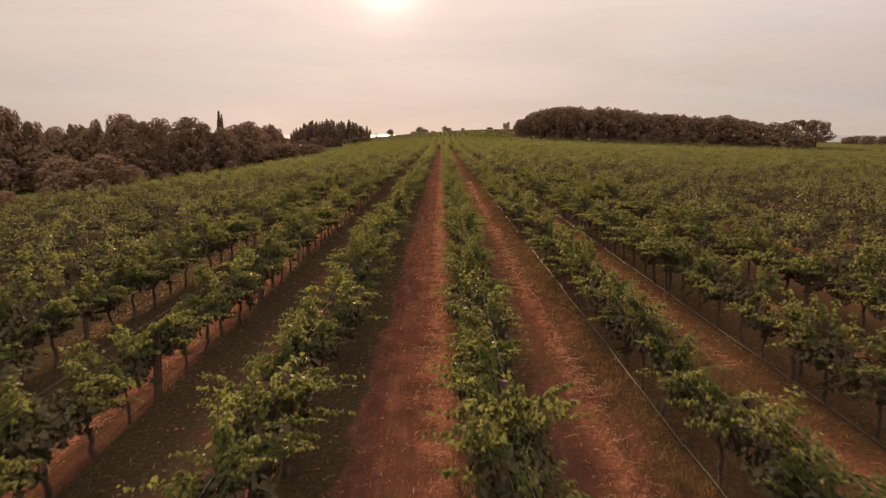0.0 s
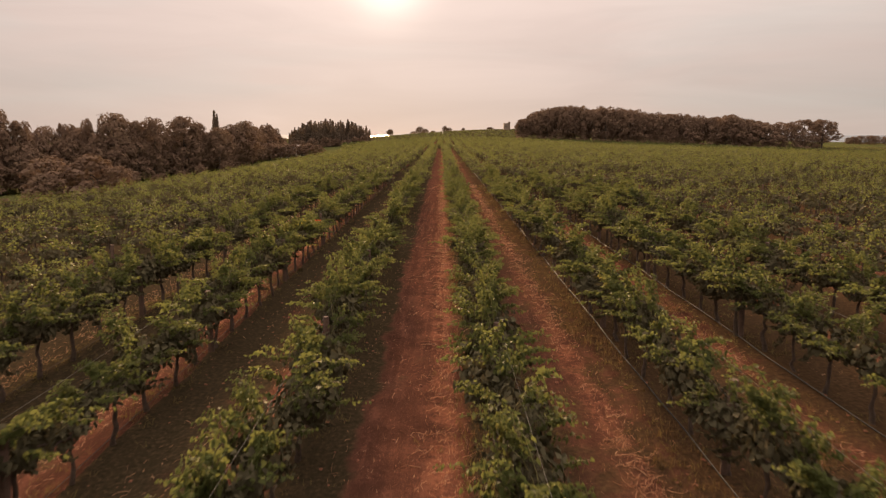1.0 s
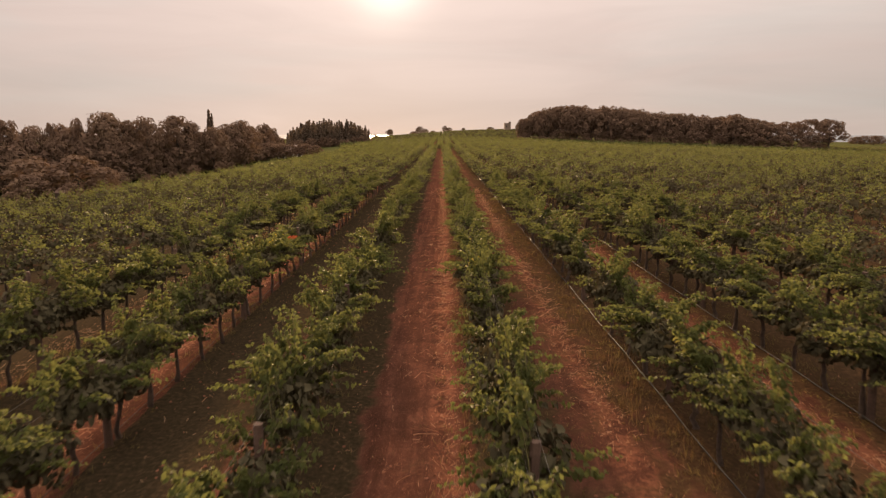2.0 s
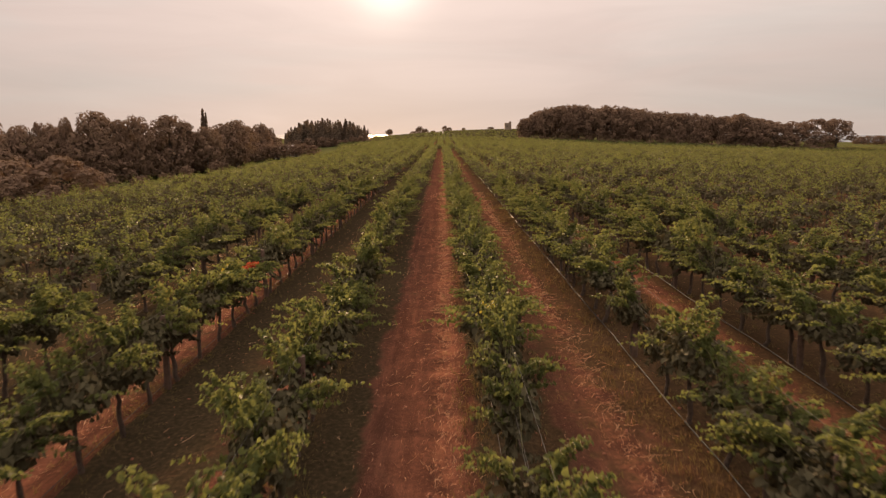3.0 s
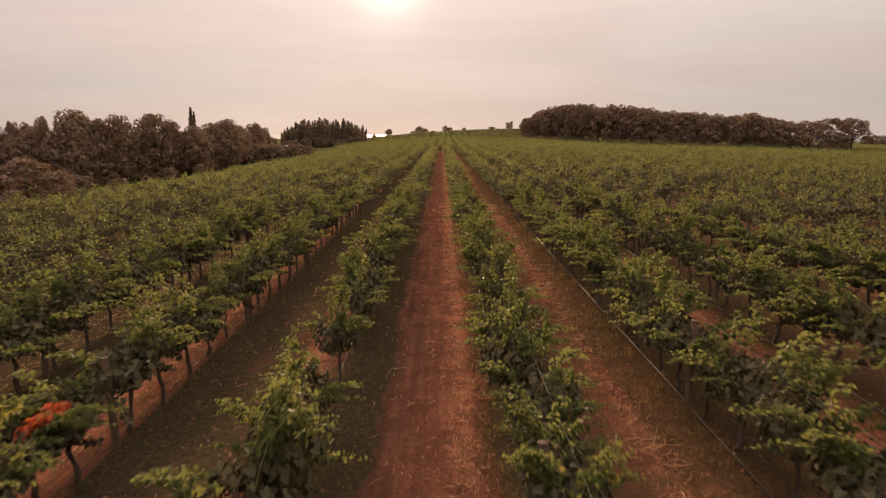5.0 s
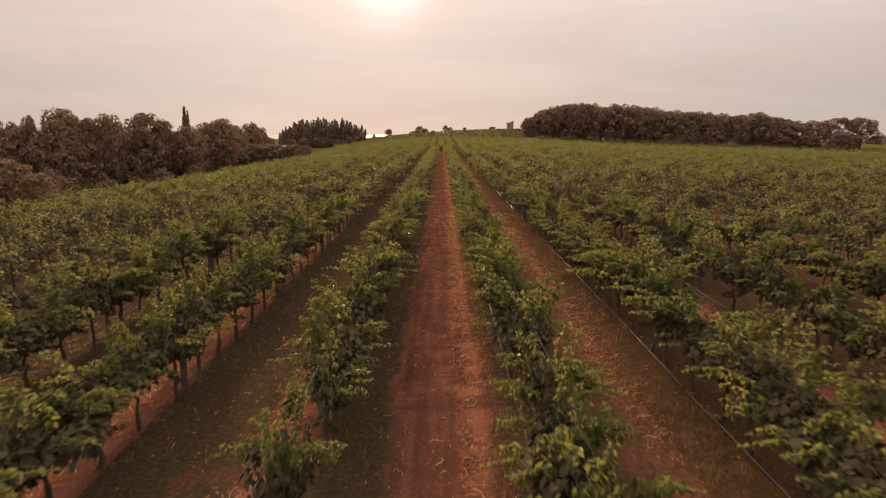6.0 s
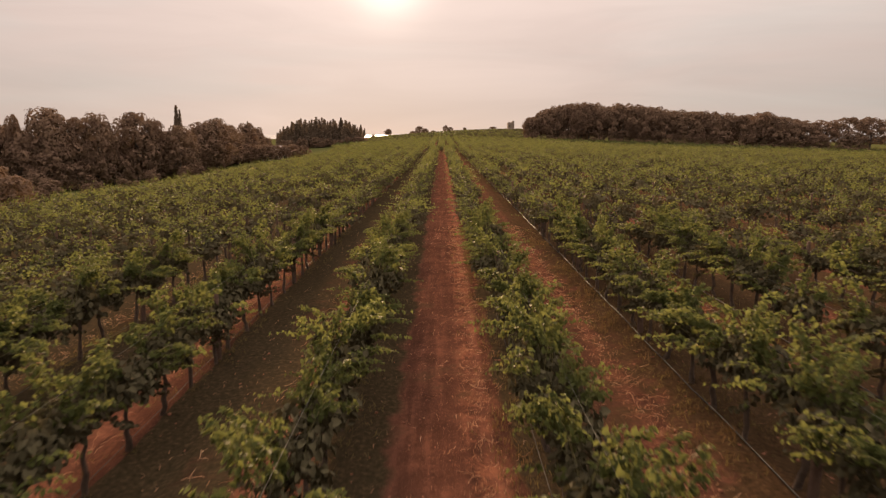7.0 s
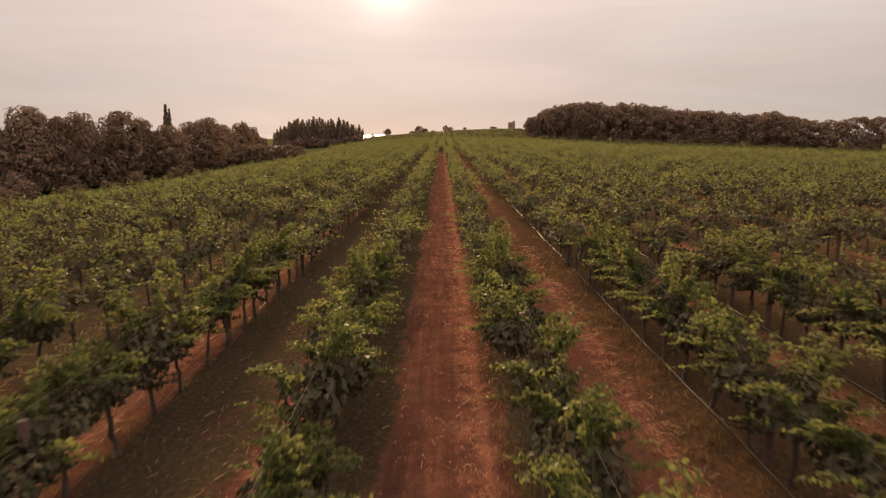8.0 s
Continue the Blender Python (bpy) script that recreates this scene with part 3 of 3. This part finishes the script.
# ---- litter and weeds on the soil ----
def fall(n, r, y0=2.5, y1=62.0):
    """Distances along the rows, denser close by."""
    return y0 + (y1 - y0) * r.random(n) ** 1.25


def build_litter():
    r = np.random.default_rng(21)
    # straw and prunings, raked into a strip to the left of every row, thinner elsewhere
    pieces = []
    for i in range(42000):
        k = int(r.integers(-3, 4))
        y = float(fall(1, r)[0])
        heap = noise.noise(Vector((k * 7.3, y * 0.45, 0)))
        if heap < r.uniform(-0.7, 0.35) + (-0.35 if k == 0 else -0.2 if k == 1 else 0.35 if k > 1 else 0.0):
            continue
        x = row_x(k) + (r.normal(-1.02 if k == 1 else -0.74, 0.17) if r.random() < 0.78 else r.uniform(-2.3, -0.35))
        z = soil_z(x, y) + 0.012
        a, ln, bend = r.uniform(0, math.pi), 0.03 + 0.2 * r.random() ** 3, r.normal(0, 0.3)
        q = [(x, y, z)]
        for j in range(3):
            a += bend
            q.append((q[-1][0] + ln / 3 * math.cos(a), q[-1][1] + ln / 3 * math.sin(a), z + abs(r.normal(0, 0.02))))
        w = r.uniform(0.001, 0.0028)
        q = np.array(q)
        side = np.array((-math.sin(a), math.cos(a), 0.6)) * w
        pieces.append((np.concatenate([q - side, q + side]), np.array(((0, 1, 5, 4), (1, 2, 6, 5), (2, 3, 7, 6)))))
    ob = new("straw", mesh_of("straw", *join(pieces), [STRAW]))
    tagged(ob, "pale dry straw and prunings scattered on red soil", "straw", kind="stuff")
    pieces = []
    for i in range(1900):
        k = int(r.choice((0, 0, 1, 1, 1, 1, -1, 2)))
        y = float(fall(1, r)[0])
        if noise.noise(Vector((k * 5.7 + 9, y * 0.3, 0))) < r.uniform(-0.25, 0.3):
            continue
        x = row_x(k) + (r.normal(-1.05, 0.16) if k == 1 else r.normal(-0.85, 0.22))
        a, bend = r.uniform(0, 2 * math.pi), r.normal(0, 0.5)
        q, ln = [(x, y, soil_z(x, y) + 0.012)], r.uniform(0.12, 0.42)
        for j in range(4):
            a += bend
            q.append((q[-1][0] + ln / 4 * math.cos(a), q[-1][1] + ln / 4 * math.sin(a), q[0][2] + abs(r.normal(0, 0.02))))
        pieces.append(tube(q, np.linspace(0.0045, 0.0022, 5), 3))
    ob = new("prunings", mesh_of("prunings", *join(pieces), [STRAW]))
    tagged(ob, "curled dry vine prunings lying between the rows", "prunings", kind="stuff")
    # tufts of dry grass and weeds beside the rows
    pieces = []
    for i in range(16000):
        k = int(r.integers(-3, 5))
        y = float(fall(1, r)[0])
        if noise.noise(Vector((k * 3.1 + 40, y * 0.35, 0))) < r.uniform(-0.5, 0.25):
            continue
        x = row_x(k) + (r.normal(-0.35, 0.3) if r.random() < 0.55 else r.normal(0.5, 0.35) if k in (0, 1, 2) else r.normal(0.0, 0.2))
        z = soil_z(x, y) - 0.01
        n = 8
        a = r.uniform(0, 2 * math.pi, n)
        h = r.uniform(0.04, 0.15) * r.uniform(0.6, 1.2, n)
        base = np.array((x, y, z)) + np.stack([r.normal(0, 0.05, n), r.normal(0, 0.05, n), np.zeros(n)], 1)
        tip = base + np.stack([np.cos(a) * h * 0.8, np.sin(a) * h * 0.8, h * 0.8], 1)
        side = np.stack([-np.sin(a), np.cos(a), np.zeros(n)], 1) * 0.0045
        v = np.stack([base - side, base + side, tip], 1).reshape(-1, 3)
        pieces.append((v, np.arange(3 * n).reshape(-1, 3)))
    ob = new("grass", mesh_of("grass", *join(pieces), [GRASS]))
    tagged(ob, "dry olive grass tufts along the vine rows", "grass", kind="stuff")
    # taller dry grass beside the hose of the next row and in the aisle beyond it
    pieces = []
    for i in range(9000):
        x0, x1 = ((2.65, 3.4), (3.75, 5.7), (0.15, 0.6))[int(r.choice((0, 1, 1, 2)))]
        x, y = r.uniform(x0, x1), float(fall(1, r, 2.5, 58.0)[0])
        if noise.noise(Vector((x * 0.9 + 11, y * 0.4, 3))) < r.uniform(-0.35, 0.45):
            continue
        n = 9
        a, z = r.uniform(0, 2 * math.pi, n), soil_z(x, y) - 0.01
        h = (0.05 + 0.2 * r.random() ** 2) * (0.6 if x < 1 else 1.0) * r.uniform(0.5, 1.2, n)
        base = np.array((x, y, z)) + np.stack([r.normal(0, 0.06, n), r.normal(0, 0.06, n), np.zeros(n)], 1)
        bend = np.stack([np.cos(a), np.sin(a), np.zeros(n)], 1) * (h * r.uniform(0.4, 1.3, n))[:, None]
        side = np.stack([-np.sin(a), np.cos(a), np.zeros(n)], 1) * 0.005
        mid = base + 0.35 * bend + np.stack([0 * h, 0 * h, 0.65 * h], 1)
        v = np.stack([base - side, base + side, mid + 0.6 * side, mid - 0.6 * side, base + bend + np.stack([0 * h, 0 * h, h], 1)], 1).reshape(-1, 3)
        k = np.arange(n)[:, None] * 5
        pieces.append((v, np.concatenate([k + (0, 1, 2), k + (0, 2, 3), k + (3, 2, 4)])))
    ob = new("tall_grass", mesh_of("tall_grass", *join(pieces), [HAY]))
    tagged(ob, "straw-coloured tall dry grass between two vine rows", "grass", kind="stuff")
    # clods and stones
    base = bmesh.new()
    bmesh.ops.create_icosphere(base, subdivisions=1, radius=1)
    cv, cf = np.array([v.co[:] for v in base.verts]), np.array([[v.index for v in f.verts] for f in base.faces])
    base.free()
    pieces = []
    for i in range(2600):
        y = float(fall(1, r, 2.5, 45.0)[0])
        x = r.uniform(-5.5, 6.5)
        s = 0.008 + 0.022 * r.random() ** 3
        pieces.append((cv * (1 + r.normal(0, 0.14, cv.shape)) * s * (1.2, 1.0, 0.7) + (x, y, soil_z(x, y) + 0.004), cf))
    ob = new("clods", mesh_of("clods", *join(pieces), [CLOD]))
    tagged(ob, "small red clods and stones lying on the soil", "soil clods", kind="stuff")


build_litter()


# ---- trees ----
def crown_pieces(r, blobs, per, size, flat=0.0, filled=False):
    """Leaf sprays on clumps (centre, radius). filled: most lie like shingles on the clump, the rest stand out loosely."""
    ps, ts, us, ss = [], [], [], []
    for c, rad in blobs:
        d = unit(r.normal(0, 1, (per, 3)))
        d[:, 2] = np.where(d[:, 2] < -0.5, -d[:, 2], d[:, 2])
        loose = r.random(per) < (0.4 if filled else 1.0)
        far = np.where(loose, r.uniform(0.85 if filled else 0.5, 1.15, per), r.uniform(0.86, 1.0, per))
        p = np.asarray(c) + d * (rad * far)[:, None] * (1, 1, 0.85)
        t = unit(np.cross(d, r.normal(0, 1, (per, 3)))) + np.where(loose, 0.45 if filled else 0.25, 0.02)[:, None] * d - (0, 0, flat)
        ps.append(p)
        ts.append(t)
        us.append(d + r.normal(0, 0.25 if not filled else 0.1, (per, 3)) + (0, 0, 0.1))
        ss.append(size * r.uniform(0.6, 1.3, per) * np.where(loose & filled, 0.6, 1.0))
    v, f = leaves(np.concatenate(ps), np.concatenate(ts), np.concatenate(us), np.concatenate(ss), False)
    if filled:                                           # small sprays as pointed slips
        v = v.reshape(-1, 4, 3)[:, 1:].reshape(-1, 3)
        f = np.arange(len(v)).reshape(-1, 3)
    return v, f


def tree_parts(name, trunk_pieces, crown, leaf, label, group):
    top = new(name)
    v, f = join(trunk_pieces)
    t = new("trunk", mesh_of("trunk", v, f, [TREE_BARK], smooth=True))
    t.parent = top
    c = new("crown", mesh_of("crown", *crown, [leaf]))
    c.parent = top
    return tagged(top, label, "tree", group)


def broad_tree(i, low=0.12, spread=0.42, per=165, clumps=34, thick=(0.075, 0.15)):
    """A round-crowned tree one metre tall, to be scaled. Fewer, smaller clumps leave gaps to the sky."""
    r = np.random.default_rng(700 + i)
    wood = [tube([(0, 0, -0.06), (0.01, 0, 0.15), (r.normal(0, 0.02), r.normal(0, 0.02), 0.45), (r.normal(0, 0.03), 0, 0.75)], (0.03, 0.022, 0.016, 0.006), 6)]
    blobs = []
    for j in range(clumps):
        a, z = 2.4 * j + r.normal(0, 0.3), low + 0.08 + (0.76 - low) * ((j + 0.5) / clumps) ** 0.8
        w = math.sin(math.pi * min(1, max(0.05, (z - low + 0.12) / (1.05 - low)))) ** 0.9
        d = spread * w * r.uniform(0.35, 0.8)
        c = (d * math.cos(a), d * math.sin(a), z)
        blobs.append((c, r.uniform(*thick)))
        if j < 7:
            wood.append(tube([(0, 0, 0.2 + 0.05 * j), (c[0] * 0.5, c[1] * 0.5, 0.5 * c[2] + 0.12), c], (0.012, 0.008, 0.003), 5))
    if clumps > 30:                                      # a closed heart behind the clumps
        blobs += [((r.normal(0, 0.03), r.normal(0, 0.03), low + (0.9 - low) * q), spread * 0.58) for q in (0.22, 0.45, 0.68)] * 2
    return wood, crown_pieces(r, blobs, per, 0.035 * math.sqrt(210 / per), 0.0, True)


def conifer(i, width=0.22):
    r = np.random.default_rng(800 + i)
    wood = [tube([(0, 0, -0.05), (0, 0, 0.5), (0, 0, 0.98)], (0.022, 0.013, 0.003), 6)]
    blobs = []
    for z in np.linspace(0.08, 0.98, 17):
        w = width * (1.02 - z) ** 0.9
        for a in np.linspace(0, 2 * math.pi, 6)[:-1] + r.uniform(0, 6):
            q = w * r.uniform(0.5, 1.0)
            blobs.append(((q * math.cos(a), q * math.sin(a), z - 0.12 * q), 0.008 + 0.3 * w))
    return wood, crown_pieces(r, blobs, 16, 0.034, 0.5)


def cypress(i):
    r = np.random.default_rng(900 + i)
    wood = [tube([(0, 0, -0.05), (0, 0, 0.9)], (0.014, 0.003), 6)]
    blobs = []
    for z in np.linspace(0.05, 0.975, 40):
        w = min(0.075, 0.17 * (1.005 - z)) * min(1.0, 0.5 + z * 2)
        for a in np.linspace(0, 2 * math.pi, 5)[:-1] + r.uniform(0, 6):
            blobs.append(((w * 0.6 * math.cos(a), w * 0.6 * math.sin(a), z + r.normal(0, 0.012)), 0.012 + 0.4 * w))
    return wood, crown_pieces(r, blobs, 26, 0.019, -1.2)


class Grove:
    """Copies of a few trees, each at its place and height."""

    def __init__(self, name, shapes, leaf, label, group):
        self.first = [tree_parts(name, w, c, leaf, label, group) for w, c in shapes]
        self.n = 0

    def crowned(self, x, y, top, wide):
        """A tree whose crown reaches the height top and is that many metres wide."""
        h = top - float(ground_z(x, y))
        return self.plant(x, y, h / 0.99, min(1.35, wide / (0.66 * h)))

    def plant(self, x, y, h, wide=1.0, sink=0.0):
        m = Matrix.LocRotScale((x, y, float(ground_z(x, y)) - sink), Euler((0, 0, rng.uniform(0, 6.28))), None)
        s = Matrix.Diagonal((h * wide, h * wide, h, 1))
        if self.n < len(self.first):
            ob = self.first[self.n]
        else:
            ob = copy_thing(self.first[self.n % len(self.first)], m)
        ob.matrix_basis = m @ s
        self.n += 1
        return ob


def along(points, t):
    """A point at share t of a polyline."""
    p = np.asarray(points, float)
    seg = np.r_[0, np.cumsum(np.linalg.norm(np.diff(p, axis=0), axis=1))]
    return np.array([np.interp(t * seg[-1], seg, p[:, i]) for i in range(2)])


def build_trees():
    woods = Grove("woodland_tree", [broad_tree(i, 0.06, 0.42, 115) for i in range(6)], HAZY_WOOD_LEAF,
                  "dark round-crowned woodland tree in evening shade", "trees of the wood beside the vineyard")
    # the trees that make the skyline: x, y, height of the top, width of the crown
    for x, y, top, w in ((-85, 136, 9.6, 7.5), (-82, 140, 7.0, 5), (-83, 150, 5.6, 7), (-80, 152, 6.7, 3.2), (-82, 160, 6.2, 4.5), (-78, 158, 7.6, 3.2),
                         (-73, 160, 8.7, 9.5), (-70, 165, 7.4, 6), (-66, 165, 7.8, 6), (-62, 172, 8.7, 8.5), (-60.5, 178, 7.0, 5.5), (-58.5, 200, 6.7, 7.5),
                         (-56.5, 205, 7.6, 8), (-62, 252, 7.4, 6.5), (-63, 268, 5.8, 5), (-60, 226, 6.6, 8), (-92, 122, 9.5, 9), (-96, 108, 9.0, 9), (-88, 126, 8.0, 7)):
        woods.crowned(x, y, top + 0.8, w * 1.1)
    edge = ((-102, 82), (-92, 112), (-76, 152), (-60, 182), (-60, 225), (-66, 285))
    for i in range(42):
        x, y = along(edge, (i + rng.uniform(0.2, 0.8)) / 42)
        back = rng.uniform(-2, 5)
        woods.crowned(x - back, y + back * 0.5, rng.uniform(2.2, 5.4), rng.uniform(6, 9))
    for i in range(16):
        x, y = along(edge, (i + rng.uniform(0.2, 0.8)) / 16)
        woods.crowned(x - rng.uniform(5, 10), y + rng.uniform(3, 8), rng.uniform(4.5, 6.2), rng.uniform(8, 11))
    bushes = Grove("woodland_shrub", [broad_tree(20 + i, 0.0, 0.52, 50) for i in range(3)], HAZY_WOOD_LEAF,
                   "low dark shrub at the foot of the trees", "shrubs along the trees")
    for i in range(46):
        x, y = along(edge, (i + rng.uniform(0, 1)) / 46)
        bushes.crowned(x + rng.uniform(0, 4), y - rng.uniform(0, 3), rng.uniform(-2.5, 1.5), rng.uniform(5, 8))
    for x, y, t, w in ((-57.5, 105, -1.2, 5), (-51.2, 104, -2.4, 2.6), (-55, 113, 1.5, 7), (-60, 110, 1.0, 7), (-50.5, 112, -0.6, 4)):
        bushes.crowned(x, y, t, w)
    for i in range(22):                                  # undergrowth behind the first trees
        x, y = along(edge, (i + rng.uniform(0, 1)) / 22)
        bushes.crowned(x - rng.uniform(7, 12), y + rng.uniform(3, 7), rng.uniform(-0.5, 2.5), rng.uniform(7, 10))
    cyp = Grove("cypress", [cypress(0), cypress(1)], HAZY_FIR_LEAF, "slender dark cypress standing above the wood", "cypresses")
    cyp.crowned(-59.6, 188.0, 9.6, 8)
    cyp.crowned(-59.0, 188.4, 8.9, 6)
    woods.crowned(-55.6, 178.0, 6.4, 7)
    cyp.crowned(-63, 257, 7.4, 6)
    firs = Grove("fir", [conifer(i, 0.17 + 0.02 * i) for i in range(4)], HAZY_FIR_LEAF, "dark pointed fir in a dense copse", "firs of the copse")
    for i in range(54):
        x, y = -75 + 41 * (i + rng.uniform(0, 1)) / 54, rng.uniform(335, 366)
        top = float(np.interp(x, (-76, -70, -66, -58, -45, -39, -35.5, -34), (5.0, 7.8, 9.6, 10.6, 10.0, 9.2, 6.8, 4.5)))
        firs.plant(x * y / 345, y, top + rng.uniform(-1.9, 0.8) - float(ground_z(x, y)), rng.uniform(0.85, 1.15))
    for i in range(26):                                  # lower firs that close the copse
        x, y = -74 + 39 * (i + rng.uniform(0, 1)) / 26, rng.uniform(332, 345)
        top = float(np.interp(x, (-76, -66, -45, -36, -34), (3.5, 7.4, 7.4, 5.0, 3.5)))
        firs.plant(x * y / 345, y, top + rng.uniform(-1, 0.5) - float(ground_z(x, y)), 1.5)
    for i in range(14):                                  # undergrowth in the copse and along the foot of the wood
        bushes.crowned(-68 + 32 * (i + rng.uniform(0, 1)) / 14, 330 + rng.uniform(-2, 4), rng.uniform(0.5, 3.0), rng.uniform(5, 7))
    foot = ((-50, 66), (-58, 92), (-60, 118), (-52, 150), (-50, 190))
    for i in range(34):
        x, y = along(foot, (i + rng.uniform(0, 1)) / 34)
        bushes.crowned(x + rng.uniform(-4, 2), y, rng.uniform(-4.2, -2.2), rng.uniform(5, 8))
    # hedge in front of the house
    for i in range(9):
        bushes.crowned(-62 + 2.6 * i, 236 + rng.uniform(-2, 2), rng.uniform(0.4, 1.4), rng.uniform(4, 6))
    oaks = Grove("oak", [broad_tree(40 + i, 0.1, 0.52, 75) for i in range(6)], HAZY_WOOD_LEAF, "broad dark oak in the grove on the hilltop", "oaks of the grove")
    airy = Grove("oak", [broad_tree(50 + i, 0.22, 0.5, 110, 28, (0.065, 0.12)) for i in range(3)], HAZY_WOOD_LEAF,
                 "old oak with an open crown that lets the sky through", "oaks of the grove")
    front = ((34.5, 333), (139, 248))
    for i in range(46):                                  # the front rank with the skyline
        t = (i + rng.uniform(0.25, 0.75)) / 46
        x, y = along(front, t)
        back = rng.uniform(2, 14)
        top = float(np.interp(t, (0, 0.05, 0.1, 0.17, 0.25, 0.35, 0.43, 0.5, 0.57, 0.64, 0.72, 0.78, 0.83, 0.88, 0.93, 0.98, 1.0),
                              (11.0, 14.2, 16.2, 17.4, 17.0, 16.2, 15.0, 13.3, 13.5, 11.9, 12.0, 10.2, 8.8, 8.6, 9.8, 9.4, 7.4)))
        if t < 0.72 or (t < 0.84 and i % 2):
            oaks.crowned(x + back * 0.3, y + back, top + rng.uniform(-0.9, 0.4), rng.uniform(6.5, 10))
        elif i % 2 == 0:
            airy.crowned(x + back * 0.3, y + back, top + rng.uniform(-0.2, 0.7), rng.uniform(10, 13))
    for i in range(26):                                  # lower growth at its foot
        x, y = along(front, (i + rng.uniform(0.2, 0.8)) / 26 * 0.96)
        oaks.crowned(x, y + rng.uniform(1, 6), rng.uniform(3.5, 6.5) - 1.5 * (i > 20), rng.uniform(6, 8.5))
    for i in range(34):                                  # brambles that close the front of the grove
        x, y = along(front, (i + rng.uniform(0.2, 0.8)) / 34 * 0.96)
        bushes.plant(x, y + rng.uniform(-4, -1), rng.uniform(1.5, 2.6), rng.uniform(1.6, 2.3))
    for x, y, h, w in ((293, 505, 5.5, 1.5), (299, 510, 6.5, 1.5), (305, 512, 7.2, 1.5), (311, 510, 7.4, 1.5), (317, 513, 7.2, 1.5), (323, 510, 7, 1.5),
                       (329, 512, 7, 1.5), (335, 515, 6.2, 1.5), (342, 515, 6, 1.5), (276, 508, 6.0, 1.2), (281, 512, 5.2, 1.3)):
        bushes.plant(x, y, h, w)
    crest = Grove("crest_tree", [broad_tree(60 + i, 0.35 if i == 0 else 0.0, 0.5, 100) for i in range(3)], HAZY_WOOD_LEAF,
                  "small dark tree on the skyline at the end of the rows", "trees on the skyline")
    for x, y, h, w in ((-47, 640, 9.5, 0.9), (-20, 645, 9.5, 1.25), (-26, 650, 6, 1.4), (45, 655, 4, 2), (-60, 640, 4, 1.6), (-36, 645, 4, 1.4),
                       (20, 655, 4, 1.2), (3, 650, 7, 1.1), (7, 648, 5, 1.4), (-8, 650, 3.5, 1.6), (-15, 648, 6.5, 1.3)):
        crest.plant(x, y, h, w)


build_trees()


# ---- buildings ----
def box(bm, lo, hi):
    out = bmesh.ops.create_cube(bm, size=1)
    for v in out["verts"]:
        v.co = Vector([(lo[i] + hi[i]) / 2 + v.co[i] * (hi[i] - lo[i]) for i in range(3)])
    return out["verts"]


def build_tower():
    x, y = 54.0, 585.0
    top = new("stone_tower")
    top.location = (x, y, float(ground_z(x, y)) - 0.3)
    bm = bmesh.new()
    box(bm, (-2.6, -2.6, -1), (1.0, 2.6, 6.3))
    part("wall", bm, STONE, top)
    bm = bmesh.new()
    box(bm, (1.0, -1.8, -1), (2.7, 1.8, 7.7))
    turret = part("stair_turret", bm, STONE, top, "taller square turret on the tower's flank")
    bm = bmesh.new()
    box(bm, (1.6, -1.86, 6.2), (2.0, -1.76, 7.2))
    part("window", bm, DARK_GLASS, turret)
    for i in range(3):
        bm = bmesh.new()
        box(bm, (-2.55 + i * 1.35, -2.65, 6.3), (-1.8 + i * 1.35, 2.65, 6.7))
        part("merlon", bm, STONE, top)
    bm = bmesh.new()
    box(bm, (-1.2, -2.66, 3.2), (-0.5, -2.56, 4.6))
    part("window", bm, DARK_GLASS, top)
    tagged(top, "square pale stone tower with a turret on the skyline", "tower")


def build_house():
    x, y = -51.5, 246.0
    top = new("house")
    top.location = (x, y, -5.3)
    top.rotation_euler = (0, 0, radians(12))
    bm = bmesh.new()
    box(bm, (-4.6, -4, -0.5), (4.6, 4, 3.6))
    part("wall", bm, PLASTER, top)
    bm = bmesh.new()
    e = [bm.verts.new(p) for p in ((-5.1, -4.6, 3.5), (5.1, -4.6, 3.5), (5.1, 4.6, 3.5), (-5.1, 4.6, 3.5), (-2.2, 0, 5.5), (2.2, 0, 5.5))]
    for f in ((0, 1, 5, 4), (1, 2, 5), (2, 3, 4, 5), (3, 0, 4), (3, 2, 1, 0)):
        bm.faces.new([e[i] for i in f])
    part("roof", bm, TILE, top, "hipped roof of pale weathered tiles")
    for i in range(3):
        bm = bmesh.new()
        box(bm, (-3.3 + 2.8 * i, -4.05, 1.1), (-2.3 + 2.8 * i, -3.95, 2.5))
        part("window", bm, DARK_GLASS, top)
    tagged(top, "low house with a pale tiled roof behind a hedge", "house")


build_tower()
build_house()


def build_shed():
    x, y = -54.0, 108.0
    top = new("garden_shed")
    top.location = (x, y, float(ground_z(x, y)) - 1.3)
    top.rotation_euler = (0, 0, radians(-18))
    bm = bmesh.new()
    box(bm, (-1.3, -1.0, 0.3), (1.3, 1.0, 2.3))
    part("wall", bm, STONE, top)
    bm = bmesh.new()
    e = [bm.verts.new(p) for p in ((-1.5, -1.2, 2.25), (1.5, -1.2, 2.25), (1.5, 1.2, 2.25), (-1.5, 1.2, 2.25), (-1.5, 0, 2.9), (1.5, 0, 2.9))]
    for f in ((0, 1, 5, 4), (1, 2, 5), (2, 3, 4, 5), (3, 0, 4), (3, 2, 1, 0)):
        bm.faces.new([e[i] for i in f])
    part("roof", bm, POST_WOOD, top, "small dark weathered roof")
    bm = bmesh.new()
    box(bm, (-0.1, -1.06, 0), (0.7, -0.98, 1.9))
    part("door", bm, POST_WOOD, top, "dark plank door")
    tagged(top, "small grey stone shed half hidden by shrubs", "shed")


build_shed()
